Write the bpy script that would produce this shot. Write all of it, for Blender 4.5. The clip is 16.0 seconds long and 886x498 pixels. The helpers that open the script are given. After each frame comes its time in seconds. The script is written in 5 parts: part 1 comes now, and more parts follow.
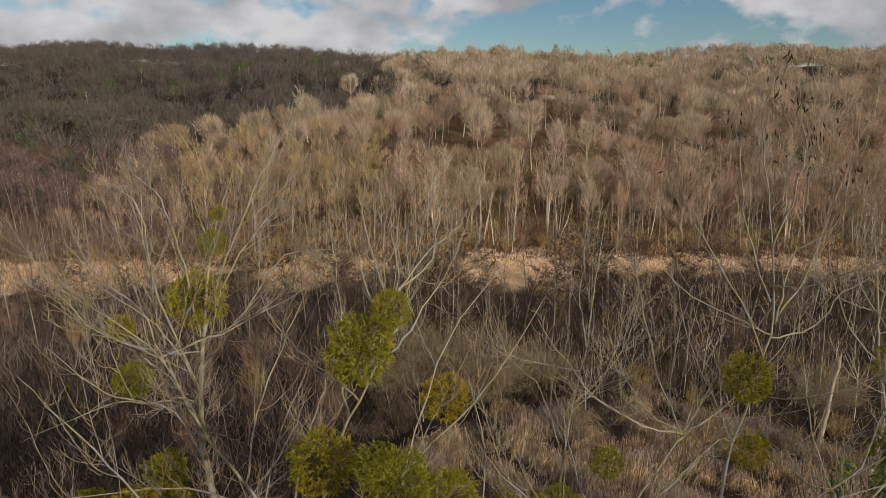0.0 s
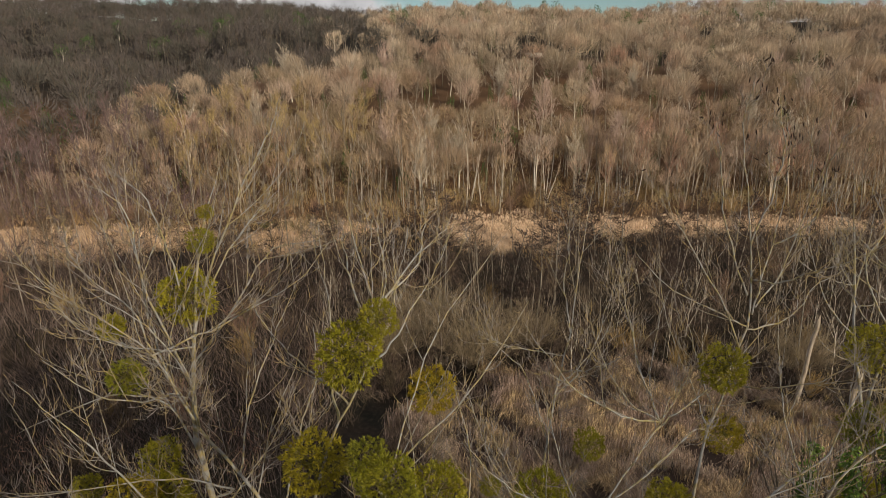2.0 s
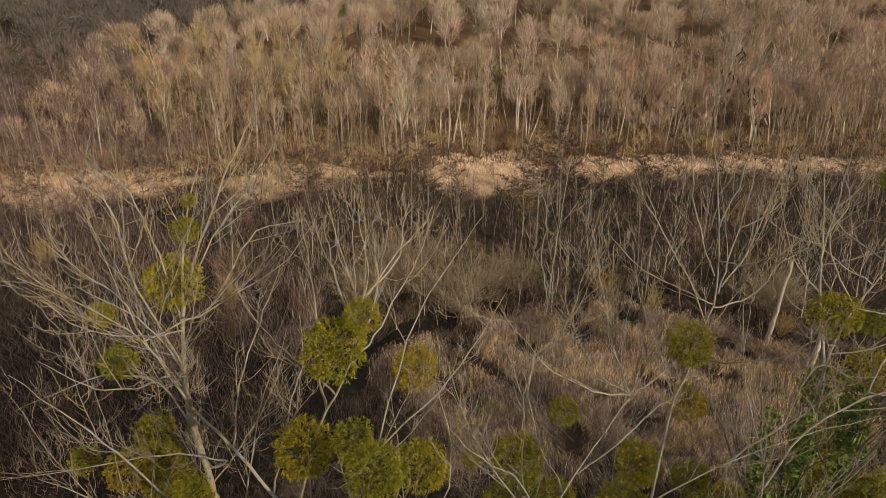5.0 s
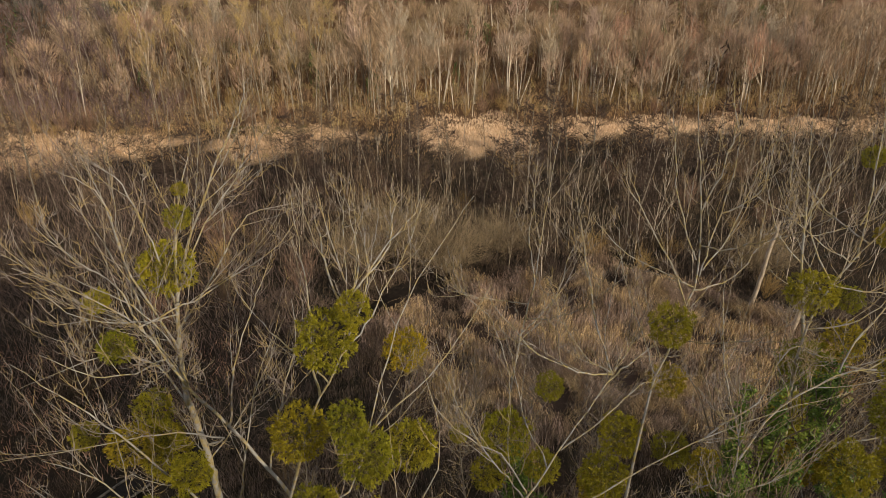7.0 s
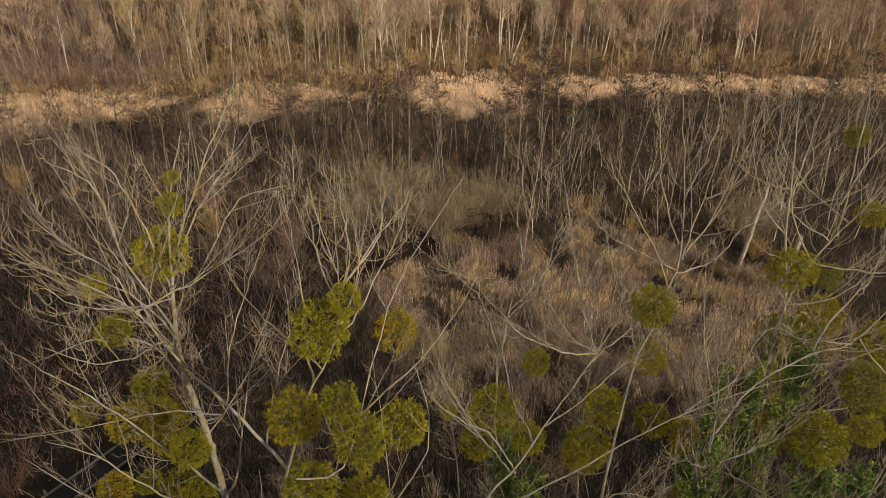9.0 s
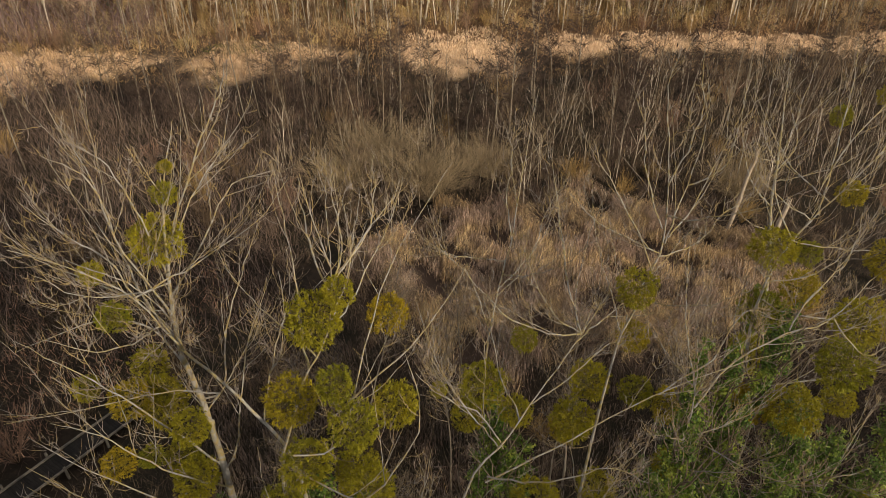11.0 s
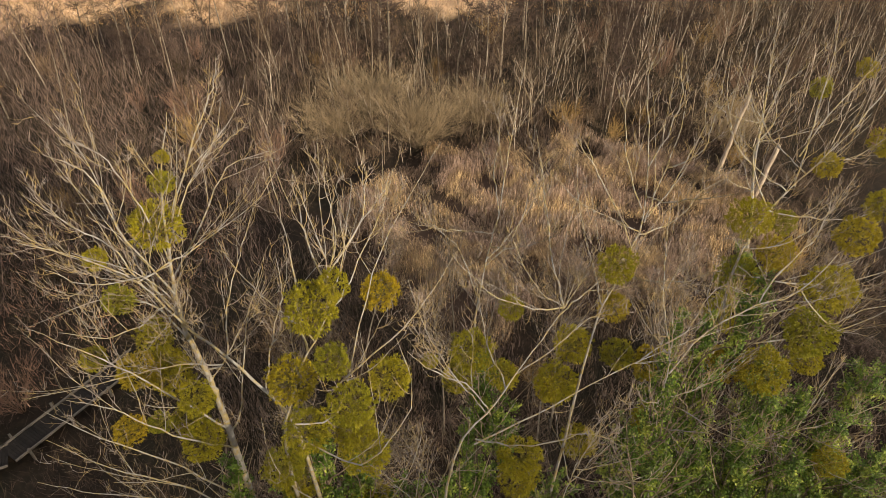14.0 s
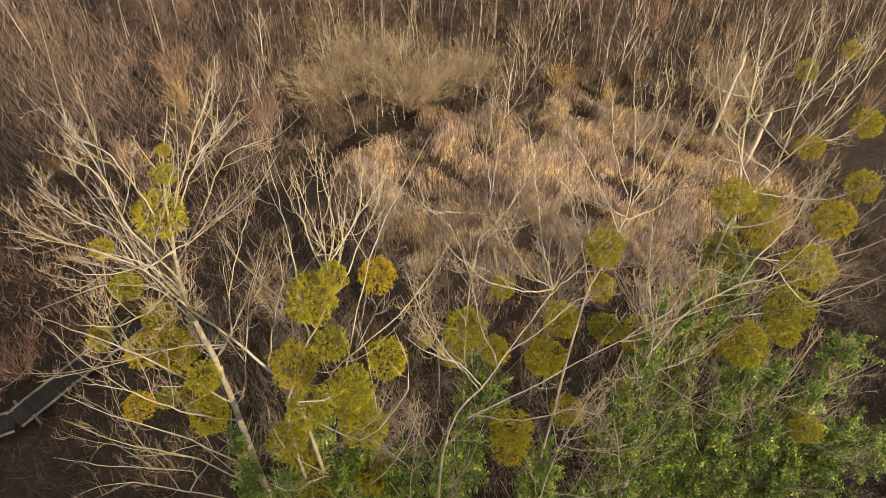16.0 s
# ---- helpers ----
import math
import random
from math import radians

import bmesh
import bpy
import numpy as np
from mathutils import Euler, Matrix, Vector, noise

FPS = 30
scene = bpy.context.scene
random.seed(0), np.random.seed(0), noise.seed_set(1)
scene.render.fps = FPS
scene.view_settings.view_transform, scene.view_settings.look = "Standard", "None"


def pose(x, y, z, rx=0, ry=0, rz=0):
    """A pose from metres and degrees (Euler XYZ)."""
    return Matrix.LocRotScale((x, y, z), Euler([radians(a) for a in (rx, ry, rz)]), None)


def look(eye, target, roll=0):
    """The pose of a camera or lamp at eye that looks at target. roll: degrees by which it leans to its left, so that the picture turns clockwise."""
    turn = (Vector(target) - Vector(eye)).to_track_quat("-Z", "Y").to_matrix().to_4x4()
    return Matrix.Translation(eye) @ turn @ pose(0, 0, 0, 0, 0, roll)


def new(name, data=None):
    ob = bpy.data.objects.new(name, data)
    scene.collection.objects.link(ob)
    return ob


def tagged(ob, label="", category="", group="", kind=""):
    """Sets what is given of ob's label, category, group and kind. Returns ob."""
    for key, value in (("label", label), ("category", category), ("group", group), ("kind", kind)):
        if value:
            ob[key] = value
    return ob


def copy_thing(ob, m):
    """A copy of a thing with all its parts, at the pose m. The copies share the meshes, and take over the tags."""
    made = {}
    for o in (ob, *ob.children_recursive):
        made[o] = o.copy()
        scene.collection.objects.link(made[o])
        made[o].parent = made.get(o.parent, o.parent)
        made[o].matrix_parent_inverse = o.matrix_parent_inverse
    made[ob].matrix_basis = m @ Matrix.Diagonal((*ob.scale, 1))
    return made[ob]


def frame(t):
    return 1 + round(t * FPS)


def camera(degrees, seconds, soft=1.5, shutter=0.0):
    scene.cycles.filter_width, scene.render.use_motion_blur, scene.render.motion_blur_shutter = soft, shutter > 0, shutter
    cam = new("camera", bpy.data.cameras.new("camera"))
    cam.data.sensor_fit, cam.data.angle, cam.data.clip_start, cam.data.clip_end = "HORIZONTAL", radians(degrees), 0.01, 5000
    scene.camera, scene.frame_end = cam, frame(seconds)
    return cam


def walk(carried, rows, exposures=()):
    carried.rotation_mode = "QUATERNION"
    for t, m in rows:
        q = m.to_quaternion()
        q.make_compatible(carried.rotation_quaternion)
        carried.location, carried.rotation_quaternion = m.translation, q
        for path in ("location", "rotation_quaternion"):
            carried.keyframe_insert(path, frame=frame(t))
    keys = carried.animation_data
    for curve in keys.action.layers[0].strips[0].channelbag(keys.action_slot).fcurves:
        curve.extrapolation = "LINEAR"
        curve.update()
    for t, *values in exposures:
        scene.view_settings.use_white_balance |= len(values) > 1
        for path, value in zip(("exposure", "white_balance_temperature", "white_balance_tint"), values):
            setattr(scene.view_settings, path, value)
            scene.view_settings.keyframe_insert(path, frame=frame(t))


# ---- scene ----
cam = camera(69.6, 16.0, soft=0.85)
PATH = [
    (0.0, pose(0.000, 0.000, 24.502, 77.00, 0.17, 0.00)),
    (1.0, pose(0.010, 0.005, 24.747, 75.15, 0.22, -0.54)),
    (2.0, pose(0.020, 0.001, 24.972, 73.34, 0.29, -1.17)),
    (3.0, pose(0.030, -0.009, 25.184, 71.54, 0.34, -1.79)),
    (4.0, pose(0.040, -0.022, 25.384, 69.75, 0.35, -2.35)),
    (5.0, pose(0.052, -0.035, 25.578, 67.95, 0.33, -2.84)),
    (6.0, pose(0.065, -0.047, 25.768, 66.13, 0.27, -3.28)),
    (7.0, pose(0.079, -0.056, 25.958, 64.29, 0.17, -3.67)),
    (8.0, pose(0.094, -0.062, 26.151, 62.44, 0.05, -4.04)),
    (9.0, pose(0.110, -0.064, 26.349, 60.59, -0.06, -4.40)),
    (10.0, pose(0.127, -0.064, 26.554, 58.74, -0.16, -4.76)),
    (11.0, pose(0.143, -0.061, 26.767, 56.90, -0.22, -5.11)),
    (12.0, pose(0.158, -0.058, 26.991, 55.09, -0.25, -5.44)),
    (13.0, pose(0.170, -0.057, 27.226, 53.31, -0.23, -5.74)),
    (14.0, pose(0.180, -0.061, 27.474, 51.54, -0.19, -6.02)),
    (15.0, pose(0.184, -0.072, 27.733, 49.76, -0.17, -6.30)),
    (16.0, pose(0.183, -0.095, 28.006, 47.94, -0.24, -6.63)),
]
EXPOSURES = [(0.0, -0.24, 6100, 7), (4.0, -0.1, 6400, 8), (9.0, 0.02, 6650, 8), (12.5, 0.3, 6850, 9), (14.5, 0.8, 6950, 10), (16.0, 1.14, 7000, 10)]
walk(cam, PATH, EXPOSURES)

# ---------------------------------------------------------------- light
SUN_DIR = Vector((0.62, -0.70, 0.31)).normalized()
SUN_ELEV = math.asin(SUN_DIR.z)
sun = new("sun", bpy.data.lights.new("sun", "SUN"))
sun.data.energy, sun.data.angle, sun.data.color = 5.0, radians(0.6), (1.0, 0.84, 0.64)
sun.matrix_world = look(SUN_DIR * 300, (0, 0, 0))


def make_world():
    w = bpy.data.worlds.new("sky")
    w.use_nodes = True
    scene.world = w
    nt = w.node_tree
    nt.nodes.clear()
    out = nt.nodes.new("ShaderNodeOutputWorld")
    bg = nt.nodes.new("ShaderNodeBackground")
    sky = nt.nodes.new("ShaderNodeTexSky")
    sky.sky_type, sky.sun_disc = "NISHITA", False
    sky.sun_elevation = SUN_ELEV
    sky.sun_rotation = math.atan2(SUN_DIR.x, SUN_DIR.y)
    sky.altitude, sky.dust_density, sky.ozone_density = 100, 0.3, 2.0
    co = nt.nodes.new("ShaderNodeTexCoord")
    mp = nt.nodes.new("ShaderNodeMapping")
    mp.inputs["Scale"].default_value = (1.0, 1.0, 1.7)
    mp.inputs["Location"].default_value = (0.35, 0.6, 0.1)
    n1 = nt.nodes.new("ShaderNodeTexNoise")
    n1.inputs["Scale"].default_value, n1.inputs["Detail"].default_value = 7.0, 6
    n1.inputs["Roughness"].default_value = 0.52
    n2 = nt.nodes.new("ShaderNodeTexNoise")
    n2.inputs["Scale"].default_value, n2.inputs["Detail"].default_value = 8.0, 6
    r1 = nt.nodes.new("ShaderNodeValToRGB")
    r1.color_ramp.elements[0].position, r1.color_ramp.elements[1].position = 0.36, 0.46
    r2 = nt.nodes.new("ShaderNodeValToRGB")
    r2.color_ramp.elements[0].position, r2.color_ramp.elements[1].position = 0.38, 0.66
    r2.color_ramp.elements[0].color = (8.2, 7.9, 8.1, 1)
    r2.color_ramp.elements[1].color = (15.2, 14.2, 13.8, 1)
    mix = nt.nodes.new("ShaderNodeMix")
    mix.data_type = "RGBA"
    ln = nt.links.new
    ln(co.outputs["Generated"], mp.inputs["Vector"])
    ln(mp.outputs["Vector"], n1.inputs["Vector"])
    ln(mp.outputs["Vector"], n2.inputs["Vector"])
    gap = nt.nodes.new("ShaderNodeVectorMath")
    gap.operation = "DOT_PRODUCT"
    gap.inputs[1].default_value = Vector((0.203, 0.972, 0.122)).normalized()
    ln(co.outputs["Generated"], gap.inputs[0])
    near = nt.nodes.new("ShaderNodeMapRange")
    near.interpolation_type = "SMOOTHSTEP"
    near.inputs["From Min"].default_value, near.inputs["From Max"].default_value = 0.978, 0.999
    near.inputs["To Max"].default_value = 0.2
    ln(gap.outputs["Value"], near.inputs["Value"])
    less = nt.nodes.new("ShaderNodeMath")
    less.operation = "SUBTRACT"
    ln(n1.outputs["Fac"], less.inputs[0])
    ln(near.outputs["Result"], less.inputs[1])
    ln(less.outputs["Value"], r1.inputs["Fac"])
    ln(n2.outputs["Fac"], r2.inputs["Fac"])
    ln(r1.outputs["Color"], mix.inputs["Factor"])
    pale = nt.nodes.new("ShaderNodeHueSaturation")
    pale.inputs["Saturation"].default_value, pale.inputs["Value"].default_value = 1.15, 1.6
    ln(sky.outputs["Color"], pale.inputs["Color"])
    ln(pale.outputs["Color"], mix.inputs["A"])
    ln(r2.outputs["Color"], mix.inputs["B"])
    ln(mix.outputs["Result"], bg.inputs["Color"])
    bg.inputs["Strength"].default_value = 0.05
    ln(bg.outputs["Background"], out.inputs["Surface"])


make_world()

# ---------------------------------------------------------------- materials


def material(name, stops, scale=2.0, rough=0.9, bump=0.0, island=0.0, patch=0.0, patch_cols=None, patch_scale=0.05, stretch=(1, 1, 1), obj=0.0, thin=False, spec=0.2, tint=None, obj_cols=None):
    """Grain from a fine noise over the colour stops, value changes by piece or object, and broad patches of other colours."""
    m = bpy.data.materials.new(name)
    m.use_nodes = True
    nt = m.node_tree
    b = nt.nodes["Principled BSDF"]
    b.inputs["Roughness"].default_value = rough
    b.inputs["Specular IOR Level"].default_value = spec
    ln = nt.links.new
    co = nt.nodes.new("ShaderNodeTexCoord")
    mp = nt.nodes.new("ShaderNodeMapping")
    mp.inputs["Scale"].default_value = stretch
    ln(co.outputs["Object"], mp.inputs["Vector"])
    n = nt.nodes.new("ShaderNodeTexNoise")
    n.inputs["Scale"].default_value, n.inputs["Detail"].default_value, n.inputs["Roughness"].default_value = scale, 6, 0.65
    ln(mp.outputs["Vector"], n.inputs["Vector"])
    r = nt.nodes.new("ShaderNodeValToRGB")
    els = r.color_ramp.elements
    while len(els) < len(stops):
        els.new(0.5)
    for i, (e, c) in enumerate(zip(els, stops)):
        e.position, e.color = 0.3 + 0.4 * i / max(1, len(stops) - 1), (*c, 1)
    ln(n.outputs["Fac"], r.inputs["Fac"])
    col = r.outputs["Color"]
    if patch_cols:
        g = nt.nodes.new("ShaderNodeNewGeometry")
        pn = nt.nodes.new("ShaderNodeTexNoise")
        pn.inputs["Scale"].default_value, pn.inputs["Detail"].default_value = patch_scale, 3
        ln(g.outputs["Position"], pn.inputs["Vector"])
        pr = nt.nodes.new("ShaderNodeValToRGB")
        pe = pr.color_ramp.elements
        while len(pe) < len(patch_cols):
            pe.new(0.5)
        for i, (e, c) in enumerate(zip(pe, patch_cols)):
            e.position, e.color = 0.34 + 0.32 * i / max(1, len(patch_cols) - 1), (*c, 1)
        ln(pn.outputs["Fac"], pr.inputs["Fac"])
        mx = nt.nodes.new("ShaderNodeMix")
        mx.data_type = "RGBA"
        mx.inputs["Factor"].default_value = patch
        ln(col, mx.inputs["A"])
        ln(pr.outputs["Color"], mx.inputs["B"])
        col = mx.outputs["Result"]
    if obj_cols:
        oi = nt.nodes.new("ShaderNodeObjectInfo")
        orr = nt.nodes.new("ShaderNodeValToRGB")
        oe = orr.color_ramp.elements
        while len(oe) < len(obj_cols):
            oe.new(0.5)
        for i, (e, c) in enumerate(zip(oe, obj_cols)):
            e.position, e.color = i / (len(obj_cols) - 1), (*c, 1)
        ln(oi.outputs["Random"], orr.inputs["Fac"])
        mo = nt.nodes.new("ShaderNodeMix")
        mo.data_type = "RGBA"
        mo.inputs["Factor"].default_value = 0.6
        ln(col, mo.inputs["A"])
        ln(orr.outputs["Color"], mo.inputs["B"])
        col = mo.outputs["Result"]
    if tint:
        at = nt.nodes.new("ShaderNodeAttribute")
        at.attribute_name = "tint"
        tr = nt.nodes.new("ShaderNodeValToRGB")
        te = tr.color_ramp.elements
        while len(te) < len(tint):
            te.new(0.5)
        for i, (e, c) in enumerate(zip(te, tint)):
            e.position, e.color = i / max(1, len(tint) - 1), (*c, 1)
        ln(at.outputs["Fac"], tr.inputs["Fac"])
        mx = nt.nodes.new("ShaderNodeMix")
        mx.data_type = "RGBA"
        mx.inputs["Factor"].default_value = 0.5
        ln(col, mx.inputs["A"])
        ln(tr.outputs["Color"], mx.inputs["B"])
        col = mx.outputs["Result"]
    for amount, kind in ((island, "island"), (obj, "obj")):
        if not amount:
            continue
        if kind == "island":
            src = nt.nodes.new("ShaderNodeNewGeometry").outputs["Random Per Island"]
        else:
            src = nt.nodes.new("ShaderNodeObjectInfo").outputs["Random"]
        mr = nt.nodes.new("ShaderNodeMapRange")
        mr.inputs["To Min"].default_value, mr.inputs["To Max"].default_value = 1 - amount, 1 + amount
        ln(src, mr.inputs["Value"])
        hs = nt.nodes.new("ShaderNodeHueSaturation")
        ln(mr.outputs["Result"], hs.inputs["Value"])
        ln(col, hs.inputs["Color"])
        col = hs.outputs["Color"]
    ln(col, b.inputs["Base Color"])
    if bump:
        bp = nt.nodes.new("ShaderNodeBump")
        bp.inputs["Strength"].default_value, bp.inputs["Distance"].default_value = bump, 0.03
        ln(n.outputs["Fac"], bp.inputs["Height"])
        ln(bp.outputs["Normal"], b.inputs["Normal"])
    if thin:
        out = nt.nodes["Material Output"]
        tr = nt.nodes.new("ShaderNodeBsdfTranslucent")
        ms = nt.nodes.new("ShaderNodeMixShader")
        ms.inputs["Fac"].default_value = 0.25
        ln(col, tr.inputs["Color"])
        ln(b.outputs["BSDF"], ms.inputs[1])
        ln(tr.outputs["BSDF"], ms.inputs[2])
        ln(ms.outputs["Shader"], out.inputs["Surface"])
    return m


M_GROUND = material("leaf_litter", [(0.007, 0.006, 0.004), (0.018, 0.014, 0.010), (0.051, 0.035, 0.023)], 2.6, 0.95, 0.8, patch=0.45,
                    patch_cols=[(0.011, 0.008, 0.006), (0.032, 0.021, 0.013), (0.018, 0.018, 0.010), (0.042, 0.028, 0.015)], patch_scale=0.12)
def straw_patches(m):
    """Pale dead grass where the ground carries it, and russet bracken on the hill."""
    nt = m.node_tree
    p = nt.nodes["Principled BSDF"]
    old = p.inputs["Base Color"].links[0].from_socket
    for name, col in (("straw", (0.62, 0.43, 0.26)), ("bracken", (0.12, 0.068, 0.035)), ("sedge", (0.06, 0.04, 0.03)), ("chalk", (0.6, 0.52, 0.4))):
        at = nt.nodes.new("ShaderNodeAttribute")
        at.attribute_name = name
        n = nt.nodes.new("ShaderNodeTexNoise")
        n.inputs["Scale"].default_value, n.inputs["Detail"].default_value = 1.1, 5
        co = nt.nodes.new("ShaderNodeTexCoord")
        nt.links.new(co.outputs["Object"], n.inputs["Vector"])
        mu = nt.nodes.new("ShaderNodeMath")
        mu.operation, mu.use_clamp = "MULTIPLY_ADD", True
        nt.links.new(at.outputs["Fac"], mu.inputs[0])
        nt.links.new(n.outputs["Fac"], mu.inputs[1])
        ad = nt.nodes.new("ShaderNodeMath")
        ad.operation = "MULTIPLY"
        ad.inputs[1].default_value = 0.45
        nt.links.new(at.outputs["Fac"], ad.inputs[0])
        nt.links.new(ad.outputs[0], mu.inputs[2])
        mx = nt.nodes.new("ShaderNodeMix")
        mx.data_type = "RGBA"
        mx.inputs["B"].default_value = (*col, 1)
        nt.links.new(mu.outputs[0], mx.inputs["Factor"])
        nt.links.new(old, mx.inputs["A"])
        old = mx.outputs["Result"]
    nt.links.new(old, p.inputs["Base Color"])


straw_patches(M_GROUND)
# Purple twig colour, taken darker for cloud shade at the hill's west foot.
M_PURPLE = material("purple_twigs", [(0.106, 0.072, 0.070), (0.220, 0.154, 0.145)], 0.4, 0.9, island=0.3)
M_CATKIN = material("catkin", [(0.03, 0.02, 0.015), (0.06, 0.04, 0.03)], 8.0, 0.9)
M_HILLSCRUB = material("hill_saplings", [(0.242, 0.15, 0.076), (0.44, 0.28, 0.136), (0.55, 0.37, 0.17)], 0.3, 0.9, island=0.35, patch=0.5,
                       patch_cols=[(0.462, 0.28, 0.17), (0.55, 0.38, 0.196), (0.308, 0.21, 0.128), (0.594, 0.41, 0.212), (0.308, 0.23, 0.102)], patch_scale=0.07)
# Young wood colour, lowered for cloud shade over the valley.
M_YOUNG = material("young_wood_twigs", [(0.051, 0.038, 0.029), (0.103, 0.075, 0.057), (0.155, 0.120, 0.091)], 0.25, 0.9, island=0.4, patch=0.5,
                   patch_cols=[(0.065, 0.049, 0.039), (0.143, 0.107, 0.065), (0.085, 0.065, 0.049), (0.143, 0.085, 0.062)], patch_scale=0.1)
# Brown-purple thicket colour, set between its sunlit and cloud-shaded tone.
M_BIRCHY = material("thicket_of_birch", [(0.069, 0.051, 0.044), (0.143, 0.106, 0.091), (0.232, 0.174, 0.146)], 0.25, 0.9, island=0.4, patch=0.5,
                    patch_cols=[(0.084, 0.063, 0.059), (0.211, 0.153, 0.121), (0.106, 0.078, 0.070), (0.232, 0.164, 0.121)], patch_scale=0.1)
M_THICKET = material("thicket_twigs", [(0.202, 0.14, 0.078), (0.403, 0.291, 0.157)], 0.4, 0.9, island=0.35, patch=0.4,
                     patch_cols=[(0.381, 0.235, 0.146), (0.515, 0.392, 0.179), (0.224, 0.213, 0.09), (0.381, 0.258, 0.168)], patch_scale=0.06,
                     tint=[(0.078, 0.078, 0.039), (0.403, 0.269, 0.168), (0.056, 0.073, 0.028), (0.616, 0.482, 0.19), (0.112, 0.084, 0.056), (0.448, 0.314, 0.19), (0.067, 0.084, 0.034), (0.627, 0.482, 0.246)])
# Cloud shade on the west hillside is put into this dark twig colour.
M_SHADEWOOD = material("shade_dark_twigs", [(0.058, 0.050, 0.048), (0.116, 0.099, 0.091)], 0.4, 0.9, island=0.3, patch=0.4,
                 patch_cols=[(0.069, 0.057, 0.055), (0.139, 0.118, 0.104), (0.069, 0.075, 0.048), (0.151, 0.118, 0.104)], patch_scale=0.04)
M_BARK = material("poplar_bark", [(0.123, 0.119, 0.112), (0.274, 0.267, 0.253), (0.397, 0.397, 0.385)], 9.0, 0.85, 0.5, patch=0.6,
                  patch_cols=[(0.343, 0.332, 0.308), (0.233, 0.224, 0.208), (0.343, 0.253, 0.023), (0.328, 0.324, 0.308), (0.357, 0.245, 0.016), (0.308, 0.295, 0.270), (0.220, 0.216, 0.201)], patch_scale=2.0)
M_TWIG = material("poplar_twig", [(0.12, 0.1, 0.09), (0.31, 0.28, 0.255)], 3.0, 0.8, island=0.4, patch=0.52,
                  patch_cols=[(0.32, 0.295, 0.275), (0.18, 0.145, 0.125), (0.4, 0.275, 0.028), (0.28, 0.255, 0.235), (0.18, 0.13, 0.108), (0.39, 0.27, 0.036), (0.25, 0.225, 0.205)], patch_scale=1.8)
# Pale bark, its tone lowered with the valley twigs for cloud shade.
M_PALE = material("pale_bark", [(0.121, 0.097, 0.072), (0.241, 0.212, 0.169), (0.314, 0.284, 0.235)], 5.0, 0.85, 0.3, obj=0.35, stretch=(1, 1, 0.3))
M_WHITE = material("birch_bark", [(0.3, 0.26, 0.21), (0.58, 0.53, 0.45), (0.7, 0.66, 0.58)], 4.0, 0.8, 0.3, obj=0.3, stretch=(1, 1, 0.4))
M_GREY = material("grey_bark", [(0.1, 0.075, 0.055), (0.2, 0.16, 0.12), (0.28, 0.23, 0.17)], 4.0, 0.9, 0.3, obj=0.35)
# Valley twigs, darkened for cloud shade; the hill twigs below are the sunlit copy.
M_FINE = material("fine_twigs", [(0.100, 0.068, 0.043), (0.199, 0.143, 0.090)], 0.7, 0.9, island=0.35, obj=0.3)
M_HILLFINE = material("hill_birch_twigs", [(0.26, 0.18, 0.12), (0.46, 0.34, 0.23)], 0.7, 0.9, island=0.35, obj=0.3)
M_PALETWIG = material("pale_twigs", [(0.360, 0.300, 0.230), (0.560, 0.490, 0.390)], 0.7, 0.9, island=0.25, obj=0.15)
M_PINKTWIG = material("pinkish_twigs", [(0.38, 0.275, 0.22), (0.56, 0.42, 0.345)], 0.7, 0.9, island=0.25, obj=0.15)
M_WILLOW = material("willow_twigs", [(0.178, 0.136, 0.085), (0.315, 0.246, 0.157)], 0.6, 0.9, island=0.3, obj=0.15)
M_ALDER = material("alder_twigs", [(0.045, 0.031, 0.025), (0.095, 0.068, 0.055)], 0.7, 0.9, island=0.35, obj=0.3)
M_RED = material("red_twigs", [(0.324, 0.179, 0.131), (0.522, 0.335, 0.237)], 0.7, 0.9, island=0.3, obj=0.25)
M_GOLD = material("golden_twigs", [(0.294, 0.209, 0.090), (0.464, 0.353, 0.167)], 0.7, 0.9, island=0.3, obj=0.25)
M_WOODS = material("woodland_twigs", [(0.207, 0.152, 0.107), (0.378, 0.287, 0.201)], 0.35, 0.9, island=0.35, patch=0.5,
                   patch_cols=[(0.403, 0.232, 0.165), (0.488, 0.390, 0.281), (0.244, 0.201, 0.122), (0.512, 0.390, 0.244), (0.390, 0.268, 0.195), (0.537, 0.439, 0.323), (0.281, 0.207, 0.146)], patch_scale=0.032,
                   tint=[(0.122, 0.085, 0.061), (0.561, 0.458, 0.342), (0.195, 0.146, 0.107), (0.708, 0.586, 0.439), (0.366, 0.207, 0.146), (0.512, 0.427, 0.317), (0.134, 0.107, 0.073), (0.610, 0.464, 0.305)])
M_FOOT = material("foot_wood_twigs", [(0.215, 0.146, 0.101), (0.391, 0.283, 0.196)], 0.35, 0.9, island=0.35, patch=0.55,
                  patch_cols=[(0.352, 0.195, 0.148), (0.489, 0.370, 0.237), (0.244, 0.214, 0.119), (0.489, 0.341, 0.190), (0.352, 0.210, 0.178), (0.449, 0.361, 0.273), (0.254, 0.185, 0.130)], patch_scale=0.045,
                  tint=[(0.137, 0.097, 0.066), (0.528, 0.399, 0.273), (0.196, 0.156, 0.095), (0.567, 0.448, 0.356), (0.371, 0.195, 0.148), (0.449, 0.351, 0.261), (0.147, 0.127, 0.077), (0.547, 0.390, 0.226)])
